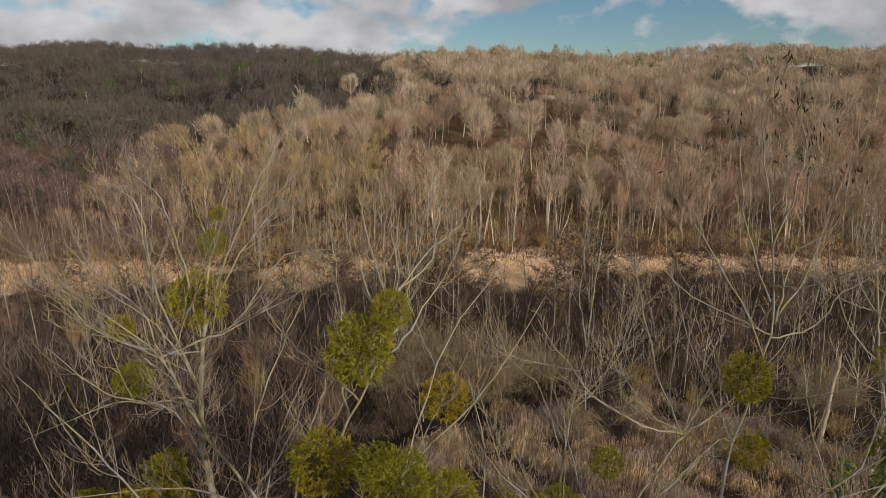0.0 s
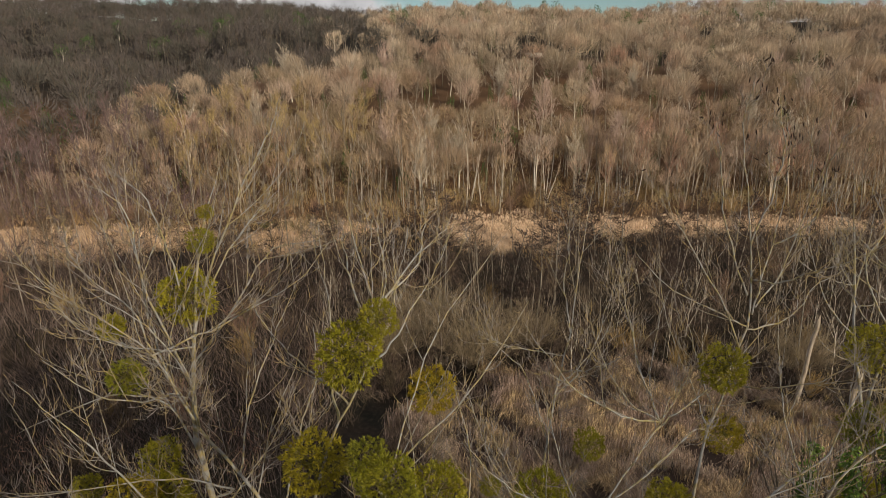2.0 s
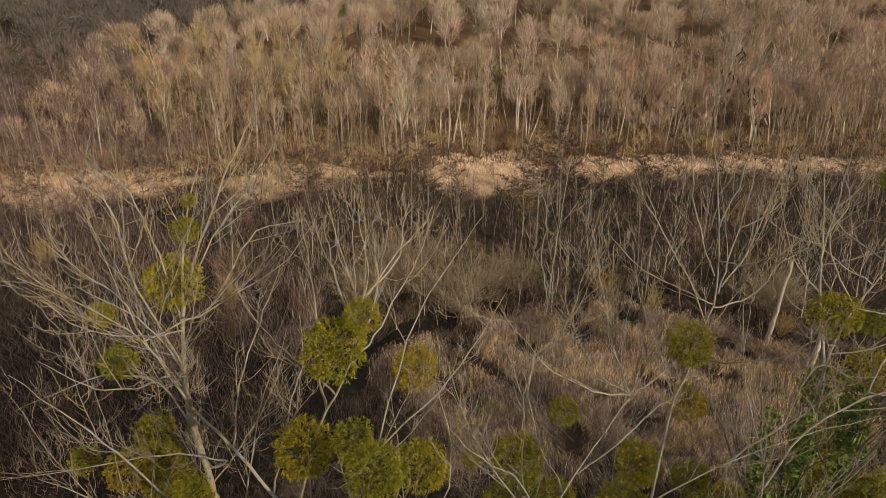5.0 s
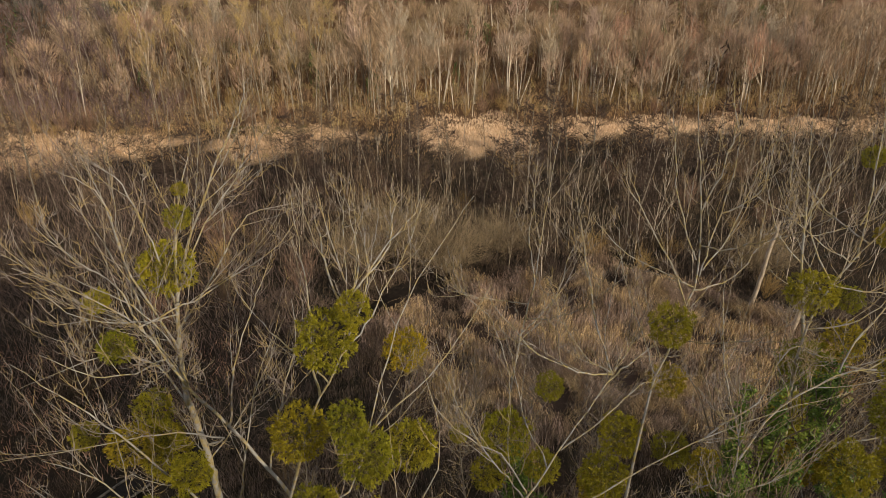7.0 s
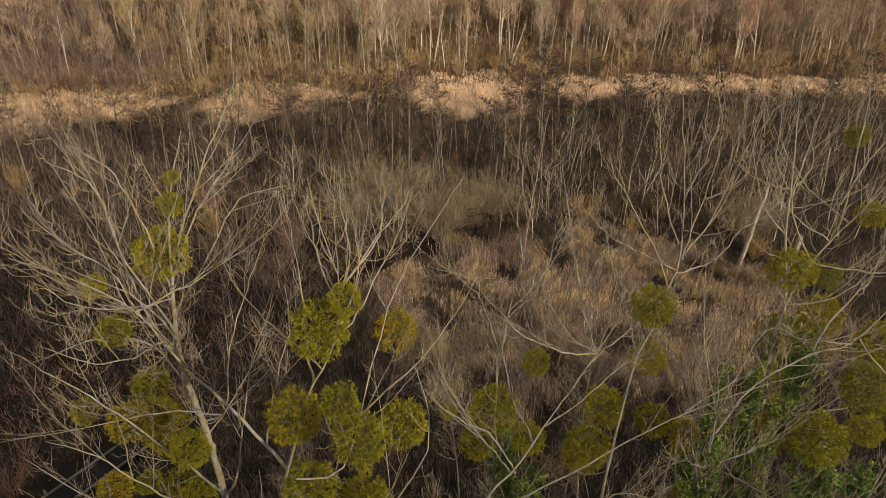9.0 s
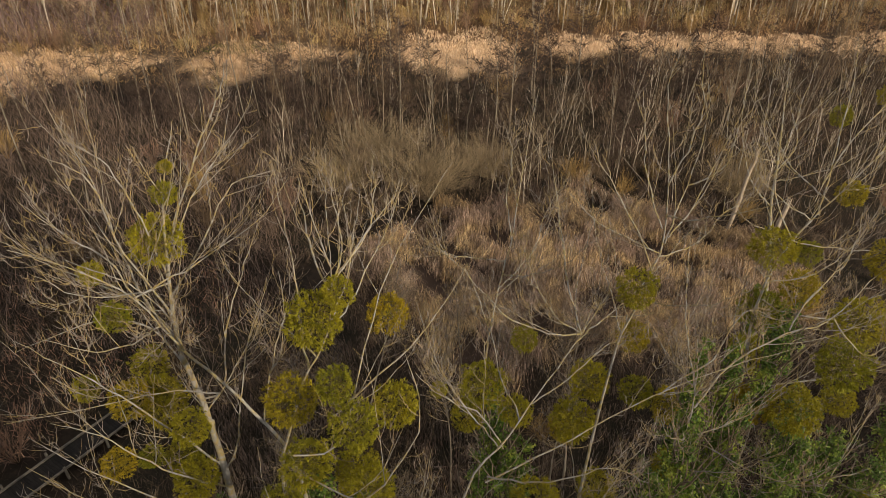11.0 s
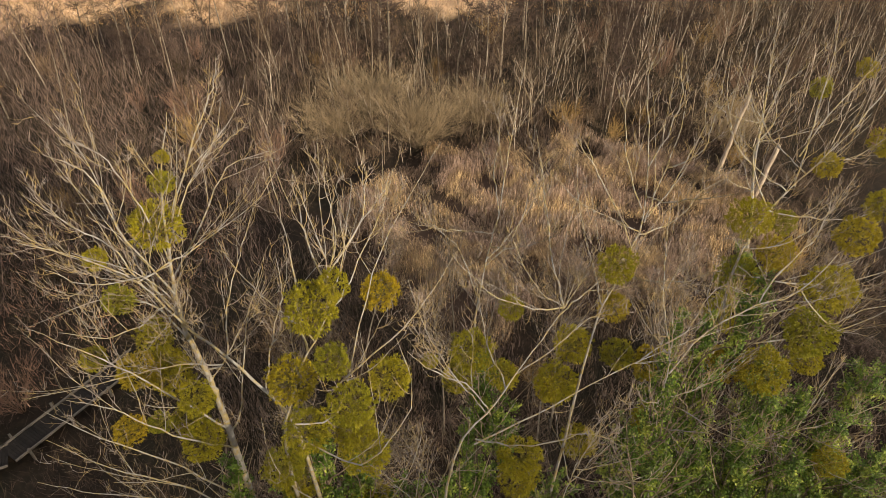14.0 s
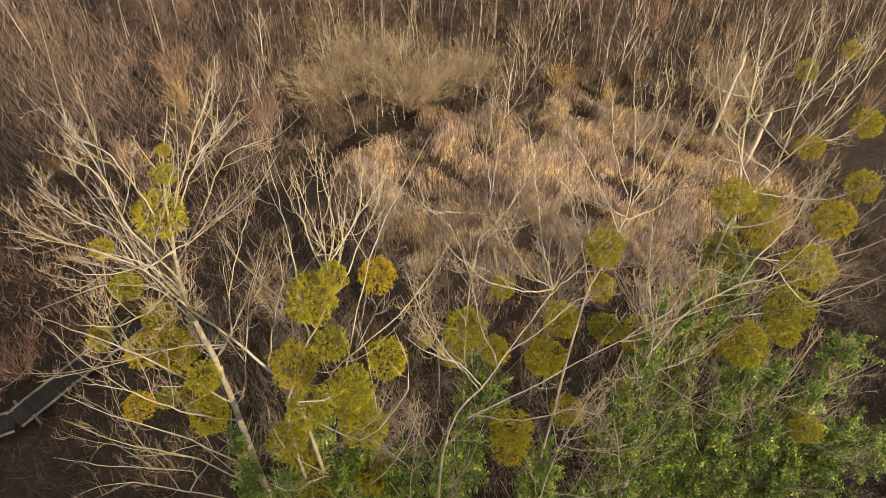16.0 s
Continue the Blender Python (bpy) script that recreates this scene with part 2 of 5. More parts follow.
M_WOODTRUNK = material("woodland_bark", [(0.151, 0.119, 0.086), (0.324, 0.27, 0.205), (0.486, 0.432, 0.346)], 0.3, 0.9, island=0.2, tint=[(0.108, 0.081, 0.059), (0.173, 0.14, 0.108), (0.324, 0.27, 0.205), (0.648, 0.583, 0.486), (0.81, 0.745, 0.648)])
M_REED = material("dry_reed", [(0.64, 0.48, 0.32), (0.77, 0.59, 0.41), (0.84, 0.67, 0.49)], 0.5, 0.85, island=0.2, thin=True)
M_SEDGE = material("dry_sedge", [(0.216, 0.149, 0.101), (0.477, 0.342, 0.227), (0.694, 0.531, 0.364)], 0.4, 0.9, island=0.4, patch=0.75,
                   patch_cols=[(0.13, 0.095, 0.075), (0.519, 0.379, 0.303), (0.216, 0.151, 0.105), (0.79, 0.578, 0.303), (0.173, 0.123, 0.095), (0.663, 0.503, 0.377), (0.288, 0.199, 0.136)], patch_scale=0.22)
M_HERB = material("dead_herbs", [(0.069, 0.051, 0.040), (0.166, 0.121, 0.093), (0.276, 0.207, 0.152)], 0.4, 0.9, island=0.4, patch=0.5,
                  patch_cols=[(0.069, 0.052, 0.045), (0.221, 0.162, 0.128), (0.103, 0.076, 0.062), (0.276, 0.207, 0.138), (0.138, 0.103, 0.090)], patch_scale=0.2)
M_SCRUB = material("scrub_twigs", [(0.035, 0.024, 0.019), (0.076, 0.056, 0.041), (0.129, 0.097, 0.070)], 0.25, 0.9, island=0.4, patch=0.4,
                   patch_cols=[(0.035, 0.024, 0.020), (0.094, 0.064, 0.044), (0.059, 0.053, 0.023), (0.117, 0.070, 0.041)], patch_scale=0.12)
M_MOSS = material("green_undergrowth", [(0.05, 0.065, 0.02), (0.12, 0.14, 0.04)], 1.0, 0.85, island=0.3, thin=True)
M_MISTLE = material("mistletoe_leaf", [(0.142, 0.140, 0.007), (0.275, 0.233, 0.009), (0.416, 0.312, 0.012)], 3.0, 0.6, island=0.35, obj_cols=[(0.158, 0.191, 0.011), (0.300, 0.269, 0.011), (0.224, 0.216, 0.009), (0.434, 0.286, 0.009)], thin=True, spec=0.4)
M_MSTEM = material("mistletoe_stem", [(0.12, 0.11, 0.02), (0.2, 0.17, 0.04)], 3.0, 0.8)
M_IVY = material("ivy_leaf", [(0.03, 0.065, 0.011), (0.1, 0.165, 0.02), (0.46, 0.5, 0.09)], 2.4, 0.5, island=0.45, thin=True, spec=0.35)
M_RUSSET = material("russet_twigs", [(0.17, 0.105, 0.075), (0.31, 0.2, 0.145)], 0.7, 0.9, island=0.3, obj=0.2)
M_OCHRE = material("ochre_twigs", [(0.247, 0.163, 0.065), (0.429, 0.299, 0.130)], 0.7, 0.9, island=0.3, obj=0.2)
M_PINE = material("pine_needles", [(0.039, 0.075, 0.022), (0.098, 0.15, 0.042)], 0.5, 0.8, island=0.3)
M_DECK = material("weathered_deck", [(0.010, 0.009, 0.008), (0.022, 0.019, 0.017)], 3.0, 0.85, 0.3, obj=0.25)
M_KERB = material("grey_timber", [(0.087, 0.077, 0.065), (0.155, 0.14, 0.121)], 4.0, 0.85, 0.3, obj=0.15)
M_SNAG = material("bleached_wood", [(0.205, 0.161, 0.118), (0.341, 0.285, 0.223), (0.384, 0.335, 0.273)], 3.0, 0.8, 0.5, stretch=(1, 1, 0.25))

# ---------------------------------------------------------------- mesh helpers


def mesh_from(name, verts, faces_flat, sizes, mat, smooth=False):
    me = bpy.data.meshes.new(name)
    verts = np.asarray(verts, np.float32)
    me.vertices.add(len(verts))
    me.vertices.foreach_set("co", verts.ravel())
    faces_flat = np.asarray(faces_flat, np.int32)
    sizes = np.asarray(sizes, np.int32)
    me.loops.add(len(faces_flat))
    me.loops.foreach_set("vertex_index", faces_flat)
    me.polygons.add(len(sizes))
    me.polygons.foreach_set("loop_start", np.r_[0, np.cumsum(sizes)[:-1]].astype(np.int32))
    me.polygons.foreach_set("loop_total", sizes)
    if smooth:
        me.polygons.foreach_set("use_smooth", np.ones(len(sizes), bool))
    me.materials.append(mat)
    me.update(calc_edges=True)
    return me


def unit(v):
    return v / np.maximum(np.linalg.norm(v, axis=-1, keepdims=True), 1e-9)


def joined(pieces):
    """(verts, flat faces, sizes) of several pieces in one."""
    V, Fc, S, off = [], [], [], 0
    for v, f, s in pieces:
        V.append(v), Fc.append(f + off), S.append(s)
        off += len(v)
    return np.concatenate(V), np.concatenate(Fc), np.concatenate(S)


def tubes(P, R, sides=3):
    """Tapered tubes along M lines of n points."""
    M, n, _ = P.shape
    T = unit(np.gradient(P, axis=1))
    ref = np.where(np.abs(T[:, :1, 2:3]) > 0.8, np.array([1.0, 0, 0]), np.array([0, 0, 1.0]))
    U = unit(np.cross(T, np.broadcast_to(ref, T.shape)))
    W = np.cross(T, U)
    a = np.arange(sides) * 2 * np.pi / sides
    ring = U[:, :, None] * np.cos(a)[:, None] + W[:, :, None] * np.sin(a)[:, None]
    V = (P[:, :, None] + ring * R[:, :, None, None]).reshape(-1, 3)
    i = np.arange(n - 1)[:, None] * sides
    k = np.arange(sides)[None]
    k2 = (k + 1) % sides
    q = np.stack([i + k, i + k2, i + sides + k2, i + sides + k], -1).reshape(-1, 4)
    q = (q[None] + (np.arange(M) * n * sides)[:, None, None]).reshape(-1)
    return V, q, np.full(len(q) // 4, 4)


def blades(P0, P1, width, rng, bend=None):
    """Thin tapering blades, one triangle each, or two with a bend."""
    D = P1 - P0
    side = unit(np.cross(D, rng.normal(size=D.shape))) * np.broadcast_to(np.asarray(width), (len(P0),))[:, None] * 0.5
    n = len(P0)
    if bend is None:
        V = np.stack([P0 - side, P0 + side, P1], 1).reshape(-1, 3)
        return V, np.arange(3 * n), np.full(n, 3)
    mid = P0 + D * 0.55 + bend
    V = np.stack([P0 - side, P0 + side, mid + side * 0.8, mid - side * 0.8, P1], 1).reshape(-1, 3)
    b = (np.arange(n) * 5)[:, None]
    f = (b + np.array([0, 1, 2, 3, 3, 2, 4])).ravel()
    return V, f, np.tile([4, 3], n)


def stems(P0, D, L, R, n, rng, wob=0.12, rise=0.05, tip=0.25):
    """Wandering stems: M lines of n points that bend upwards by rise."""
    P = [P0]
    d = unit(D)
    step = (L / (n - 1))[:, None]
    for _ in range(n - 1):
        d = unit(d + rng.normal(size=d.shape) * wob + np.array([0, 0, rise]))
        P.append(P[-1] + d * step)
    return np.stack(P, 1), R[:, None] * np.linspace(1, tip, n)[None]


def sprout(P, R, L, count, rng, lo=0.2, hi=0.98, spread=(0.6, 1.1), ratio=0.5, thick=0.6, fall=0.5):
    """Where side shoots leave their parents, their way, length and radius."""
    M, n, _ = P.shape
    pid = np.repeat(np.arange(M), count)
    u = rng.uniform(lo, hi, len(pid))
    s = u * (n - 1)
    i = np.minimum(s.astype(int), n - 2)
    f = (s - i)[:, None]
    p = P[pid, i] * (1 - f) + P[pid, i + 1] * f
    t = unit(P[pid, i + 1] - P[pid, i])
    r = R[pid, i] * (1 - f[:, 0]) + R[pid, i + 1] * f[:, 0]
    side = unit(np.cross(t, rng.normal(size=t.shape)))
    a = rng.uniform(*spread, len(pid))[:, None]
    d = t * np.cos(a) + side * np.sin(a)
    length = L[pid] * ratio * (1 - fall * u) * rng.uniform(0.55, 1.3, len(pid))
    return p, d, length, r * thick


def part(name, geo, mat, parent, label="", smooth=False):
    ob = new(name, mesh_from(name, *geo, mat, smooth))
    ob.parent = parent
    return tagged(ob, label) if label else ob


def stuff(name, geo, mat, parent):
    """A part of many fine pieces that cannot be told apart."""
    return tagged(part(name, geo, mat, parent), kind="stuff")


def thing(name, place, label, category, group="", kind=""):
    ob = new(name)
    ob.location = place
    return tagged(ob, label, category, group, kind)


# ---------------------------------------------------------------- ground
def smooth(a, b, v):
    t = np.clip((v - a) / (b - a), 0, 1)
    return t * t * (3 - 2 * t)


def height(x, y):
    """Flat wet valley floor, a wooded hill ahead with a re-entrant on its west side, and an unseen slope added behind
    to shade the valley.
    """
    x, y = np.asarray(x, float), np.asarray(y, float)
    foot = 106 + 6 * np.sin(x * 0.021 + 1.0) + 4 * np.sin(x * 0.06)
    s = np.maximum(0, y - foot)
    main = 0.215 * s * smooth(0, 30, s)
    main = 46 * (1 - np.exp(-main / 46)) * 1.22
    spur = 9 * smooth(0, 35, s) + np.maximum(0, y - 185) * 0.2
    spur = np.minimum(spur, 9 + 43 * smooth(185, 480, y))
    w = smooth(-25, -75, x + (y - 150) * 0.32)
    h = main * (1 - w) + spur * w
    h = h + 2.2 * np.sin(x * 0.045 + 0.4) * smooth(20, 90, s) + 1.6 * np.sin(y * 0.06 + x * 0.03) * smooth(20, 90, s)
    # Unseen slope added to block low sun; its notch lets sun onto the sedge.
    back = np.maximum(0, -y - 14)
    h = h + (57.5 - 22 * smooth(106, 132, x)) * smooth(0, 110, back)
    h = h + 0.12 * np.sin(x * 0.9) * np.sin(y * 0.8) + 0.2 * np.sin(x * 0.23 + 2) * np.cos(y * 0.31)
    return h


def axis_steps(fine, to, step, grow):
    out = [0.0]
    while out[-1] < to:
        out.append(out[-1] + (step if out[-1] < fine else max(step, (out[-1] - fine) * grow)))
    return np.array(out)


ax = axis_steps(110, 2500, 3.2, 0.09)
ay = axis_steps(300, 3000, 3.2, 0.09)
ab = axis_steps(150, 900, 5, 0.1)
gx = np.r_[-ax[:0:-1], ax]
gy = np.r_[-ab[:0:-1], ay]
XX, YY = np.meshgrid(gx, gy)
GV = np.stack([XX, YY, height(XX, YY)], -1).reshape(-1, 3)
nx, ny = len(gx), len(gy)
ii, jj = np.meshgrid(np.arange(nx - 1), np.arange(ny - 1))
q0 = (jj * nx + ii).ravel()
GF = np.stack([q0, q0 + 1, q0 + nx + 1, q0 + nx], -1)
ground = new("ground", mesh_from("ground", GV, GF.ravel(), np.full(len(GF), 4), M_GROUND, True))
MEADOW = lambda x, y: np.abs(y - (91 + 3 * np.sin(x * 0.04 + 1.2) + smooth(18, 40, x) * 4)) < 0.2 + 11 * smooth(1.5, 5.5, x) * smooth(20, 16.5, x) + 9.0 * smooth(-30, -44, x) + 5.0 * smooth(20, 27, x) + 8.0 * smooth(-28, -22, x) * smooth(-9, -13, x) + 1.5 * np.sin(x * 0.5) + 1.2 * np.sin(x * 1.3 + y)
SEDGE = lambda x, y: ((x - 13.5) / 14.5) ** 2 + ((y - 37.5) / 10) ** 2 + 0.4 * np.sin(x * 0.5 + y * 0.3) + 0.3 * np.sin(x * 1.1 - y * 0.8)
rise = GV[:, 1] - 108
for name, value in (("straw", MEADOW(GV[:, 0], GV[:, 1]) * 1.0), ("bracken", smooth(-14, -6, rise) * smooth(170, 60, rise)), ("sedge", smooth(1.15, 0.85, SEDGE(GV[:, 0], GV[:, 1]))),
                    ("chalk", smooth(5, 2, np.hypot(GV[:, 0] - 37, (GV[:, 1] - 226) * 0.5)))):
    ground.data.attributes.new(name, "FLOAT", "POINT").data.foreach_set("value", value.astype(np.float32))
tagged(ground, "brown leaf litter and dead grass on the valley floor and hill", "ground", kind="structure")

# ---------------------------------------------------------------- far woods on the hill


def wood_geometry(xy, tall, wide, rng, twigs, trunk_r=0.16, limbs=5, wtwig=0.09, low=0.5, short=1.0, stray=0.28):
    """Many bare trees: a trunk, a few rising limbs and a domed crown of fine twigs each, with a tint for each tree."""
    M = len(xy)
    base = np.c_[xy, height(xy[:, 0], xy[:, 1]) - 0.1]
    lean = rng.normal(size=(M, 2)) * 0.05
    P, R = stems(base, np.c_[lean, np.ones(M)], tall * 0.85, np.full(M, trunk_r) * tall / 13 * rng.uniform(0.6, 1.15, M), 4, rng, 0.04, 0.02, 0.4)
    wood = [tubes(P, R, 3)]
    p, d, l, r = sprout(P, R, wide * 1.1, limbs, rng, 0.4, 0.9, (0.4, 0.9), 0.7, 0.6, 0.2)
    LP, LR = stems(p, d, l, r, 2, rng, 0.12, 0.45, 0.4)
    wood.append(tubes(LP, LR, 3))
    bare = rng.uniform(0, 1, M)
    wt = np.concatenate([np.repeat(bare, 12), np.repeat(np.repeat(bare, limbs), 6)])
    k = np.repeat(np.arange(M), twigs)
    u = unit(rng.normal(size=(len(k), 3)) + np.array([0, 0, 0.5]))
    u = u * rng.uniform(0.5, 1.0, (len(k), 1)) ** 0.4
    knob = 1 + 0.16 * np.sin(5 * u[:, :1] + 6 * bare[k, None]) + 0.14 * np.sin(6 * u[:, 1:2] + 40 * bare[k, None])
    cz = tall * (low + 1) / 2
    hz = tall * (1 - low) / 2
    C = base[k] + np.c_[lean[k] * cz[k, None], cz[k]]
    tips = C + u * knob * np.c_[wide[k] / 2, wide[k] / 2, hz[k]]
    root = base[k] + np.c_[lean[k] * cz[k, None], (low - 0.05) * tall[k]]
    out = unit(unit(tips - root) + rng.normal(size=u.shape) * stray)
    ln = rng.uniform(0.6, 1.3, len(k))[:, None] * (wide[k, None] / 8) * short
    tint = rng.uniform(0, 1, M)
    return (joined(wood), wt), (blades(tips - out * ln, tips, wtwig * rng.uniform(0.6, 1.4, len(k)), rng), np.repeat(tint[k], 3))


def tinted(name, geo, tint, mat):
    """A mesh whose trees each carry their own tint."""
    me = mesh_from(name, *geo, mat)
    me.attributes.new("tint", "FLOAT", "POINT").data.foreach_set("value", tint.astype(np.float32))
    return new(name, me)


def scatter(rng, x0, x1, y0, y1, gap, keep=None):
    """Jittered places on a loose grid."""
    xs, ys = np.meshgrid(np.arange(x0, x1, gap), np.arange(y0, y1, gap))
    p = np.c_[xs.ravel(), ys.ravel()] + rng.uniform(-0.5, 0.5, (xs.size, 2)) * gap
    return p[keep(p[:, 0], p[:, 1])] if keep is not None else p


rng = np.random.default_rng(3)
in_view = lambda x, y: (np.abs(x - y * 0.06) < y * 0.80 + 12)
GULLY = lambda x, y: (np.abs((x - 14) * 0.928 - (y - 163) * 0.371) < 2.3) & (y > 152) & (y < 220)
places = scatter(rng, -400, 400, 114, 600, 7.1, lambda x, y: in_view(x, y) & ((y < 390) | (x < -60)) & (np.hypot(x - 36.5, (y - 219) * 0.4) > 6) & ~GULLY(x, y))
places = places[(rng.uniform(size=len(places)) < np.where(places[:, 1] < 230, 0.74, 0.88)) & (places[:, 0] > -0.72 * places[:, 1] - 8)]
far = places[:, 1] > 230
edge = rng.normal(size=len(places)) * 11
# Trees in the cloud-shaded west of the hill take the dark colours.
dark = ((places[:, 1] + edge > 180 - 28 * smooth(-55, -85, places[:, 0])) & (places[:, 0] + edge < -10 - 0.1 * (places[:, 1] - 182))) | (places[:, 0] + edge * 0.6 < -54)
near = places[:, 1] < 152
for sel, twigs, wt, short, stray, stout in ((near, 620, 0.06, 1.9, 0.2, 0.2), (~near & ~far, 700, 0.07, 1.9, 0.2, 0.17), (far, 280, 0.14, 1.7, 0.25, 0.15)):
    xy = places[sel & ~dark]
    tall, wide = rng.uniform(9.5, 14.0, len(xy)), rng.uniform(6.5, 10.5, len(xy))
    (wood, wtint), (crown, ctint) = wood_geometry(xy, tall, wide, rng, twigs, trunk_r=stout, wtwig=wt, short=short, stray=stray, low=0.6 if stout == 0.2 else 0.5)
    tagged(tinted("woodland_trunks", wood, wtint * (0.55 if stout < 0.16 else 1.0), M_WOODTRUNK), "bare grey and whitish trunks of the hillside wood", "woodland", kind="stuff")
    tagged(tinted("woodland_crowns", crown, ctint, M_FOOT if stout == 0.2 else M_WOODS), "leafless brown-grey twig crowns of the hillside wood", "woodland", kind="stuff")

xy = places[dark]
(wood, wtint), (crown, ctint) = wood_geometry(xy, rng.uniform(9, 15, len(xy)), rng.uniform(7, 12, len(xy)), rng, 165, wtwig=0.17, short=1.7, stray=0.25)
tagged(tinted("oak_wood_trunks", wood, wtint, M_GREY), "grey trunks of the side valley wood, coloured dull for cloud shade", "woodland", kind="stuff")
tagged(tinted("oak_wood_crowns", crown, ctint, M_SHADEWOOD), "grey-brown crowns of the side valley wood, coloured dark for cloud shade", "woodland", kind="stuff")
xy = scatter(rng, -110, 150, 118, 215, 15.0, in_view)
(wood, wtint), (crown, ctint) = wood_geometry(xy, rng.uniform(6, 11, len(xy)), rng.uniform(1.6, 3.2, len(xy)), rng, 260, wtwig=0.16, low=0.12)
tagged(tinted("evergreen_crowns", crown, ctint, M_PINE), "dark green ivy-clad trunks among the bare hillside trees", "woodland", kind="stuff")
xy = scatter(rng, -150, 190, 265, 330, 17.0, in_view)
(wood, wtint), (crown, ctint) = wood_geometry(xy[::2], rng.uniform(11, 15, len(xy[::2])), rng.uniform(4, 6.5, len(xy[::2])), rng, 240, wtwig=0.34, low=0.35, short=0.7, stray=0.9)
tagged(tinted("pine_trunks", wood, wtint, M_WOODTRUNK), "trunks of pines near the crest", "pine wood", kind="stuff")
tagged(tinted("pine_crowns", crown, ctint, M_PINE), "green pine crowns near the crest", "pine wood", kind="stuff")

# ---------------------------------------------------------------- trees of the valley and the hill's foot


def pole_tree(name, tall, trunk_r, bark, twig_mat, rng, label, crown_from=0.45, boughs=26, reach=0.16, fine=7, finer=2, rise=0.1, twig_r=0.009, spread=(0.5, 0.9), forks=0):
    """A slim bare tree at the origin: trunk, boughs and fine twigs."""
    tree = thing(name, (0, 0, 0), label, "tree")
    one = np.array([tall])
    P, R = stems(np.zeros((1, 3)), np.array([[rng.normal() * 0.05, rng.normal() * 0.05, 1]]), one, np.array([trunk_r]), 9, rng, 0.035, 0.02, 0.12)
    if forks:
        p, d, l, r = sprout(P, R, one, forks, rng, 0.3, 0.6, (0.25, 0.45), 0.6, 0.75, 0.1)
        FP, FR = stems(p, d, l, r, 9, rng, 0.04, 0.06, 0.12)
        P, R, one = np.concatenate([P, FP]), np.concatenate([R, FR]), np.concatenate([one, l * 1.5])
    part("trunk", tubes(P, R, 6), bark, tree, smooth=True)
    p, d, l, r = sprout(P, R, one, boughs, rng, crown_from, 0.98, spread, reach * 1.5, 0.5, 0.6)
    B, BR = stems(p, d, l, np.maximum(r, twig_r * 1.5), 3, rng, 0.1, rise, 0.35)
    stuff("branchwork", tubes(B, BR, 3), twig_mat, tree)
    p, d, l, r = sprout(B, BR, l, fine, rng, 0.2, 1.0, (0.4, 0.9), 0.55, 0.6, 0.3)
    l = np.maximum(l, 0.25)
    T, TR = stems(p, d, l, np.maximum(r * 0.8, twig_r), 3, rng, 0.15, rise, 0.4)
    geo = [blades(T[:, 0], T[:, 2], twig_r * 2.2, rng, T[:, 1] - (T[:, 0] * 0.45 + T[:, 2] * 0.55))]
    if finer:
        p, d, l, r = sprout(T, TR, np.maximum(l, 0.3), finer, rng, 0.2, 1.0, (0.4, 1.0), 0.8, 0.6, 0.2)
        geo.append(blades(p, p + unit(d + np.array([0, 0, rise])) * l[:, None], twig_r * 1.8, rng))
    tagged(part("crown", joined(geo), twig_mat, tree), kind="stuff")
    return tree


def shrub(name, tall, wide, mat, rng, label, stemsn=26, fine=9, finer=2, r=0.02, twig=0.022):
    """A many-stemmed bare bush."""
    bush = thing(name, (0, 0, 0), label, "shrub")
    a = rng.uniform(0, 2 * np.pi, stemsn)
    s = rng.uniform(0, 1, stemsn) ** 0.6
    D = np.c_[np.cos(a) * s * wide / tall * 0.6, np.sin(a) * s * wide / tall * 0.6, np.ones(stemsn)]
    L = tall * rng.uniform(0.6, 1.0, stemsn)
    P, R = stems(np.c_[D[:, :2] * 0.25, np.zeros(stemsn)], D, L, np.full(stemsn, r), 4, rng, 0.08, -0.01, 0.3)
    stuff("stalk", tubes(P, R, 3), mat, bush)
    p, d, l, rr = sprout(P, R, L, fine, rng, 0.2, 1.0, (0.3, 0.7), 0.5, 0.6, 0.3)
    T, TR = stems(p, d, l, np.maximum(rr, 0.008), 3, rng, 0.1, 0.1, 0.5)
    geo = [blades(T[:, 0], T[:, 2], twig * 1.1, rng, T[:, 1] - (T[:, 0] * 0.45 + T[:, 2] * 0.55))]
    p, d, l, rr = sprout(T, TR, l, finer, rng, 0.1, 1.0, (0.3, 0.8), 0.7, 0.6, 0.3)
    geo.append(blades(p, p + unit(d + np.array([0, 0, 0.2])) * l[:, None], twig, rng))
    tagged(part("crown", joined(geo), mat, bush), kind="stuff")
    return bush


def spread_copies(protos, places, rng, group, smin=0.75, smax=1.15, lean=0.05):
    """Copies of the models at the places, turned, scaled and leaning a little; the first ones are the models themselves."""
    for k, (x, y) in enumerate(places):
        m = Matrix.LocRotScale((x, y, float(height(x, y)) - 0.05), Euler((rng.normal() * lean, rng.normal() * lean, rng.uniform(0, 6.28))), Vector((1, 1, 1)) * rng.uniform(smin, smax))
        model = protos[k % len(protos)]
        if k < len(protos):
            model.matrix_basis = m
            tagged(model, group=group)
        else:
            tagged(copy_thing(model, Matrix.Identity(4)), group=group).matrix_basis = m


rng = np.random.default_rng(11)
BOARDWALK = lambda x, y: np.abs((x + 19.0) * 0.80 - (y - 19.9) * 0.6) < 1.6
clear = lambda x, y: ~((x > -1) & (x < 24) & (y > 29) & (y < 46)) & ~BOARDWALK(x, y) & (np.abs(x - 0.06 * y) < 0.78 * y + 6)

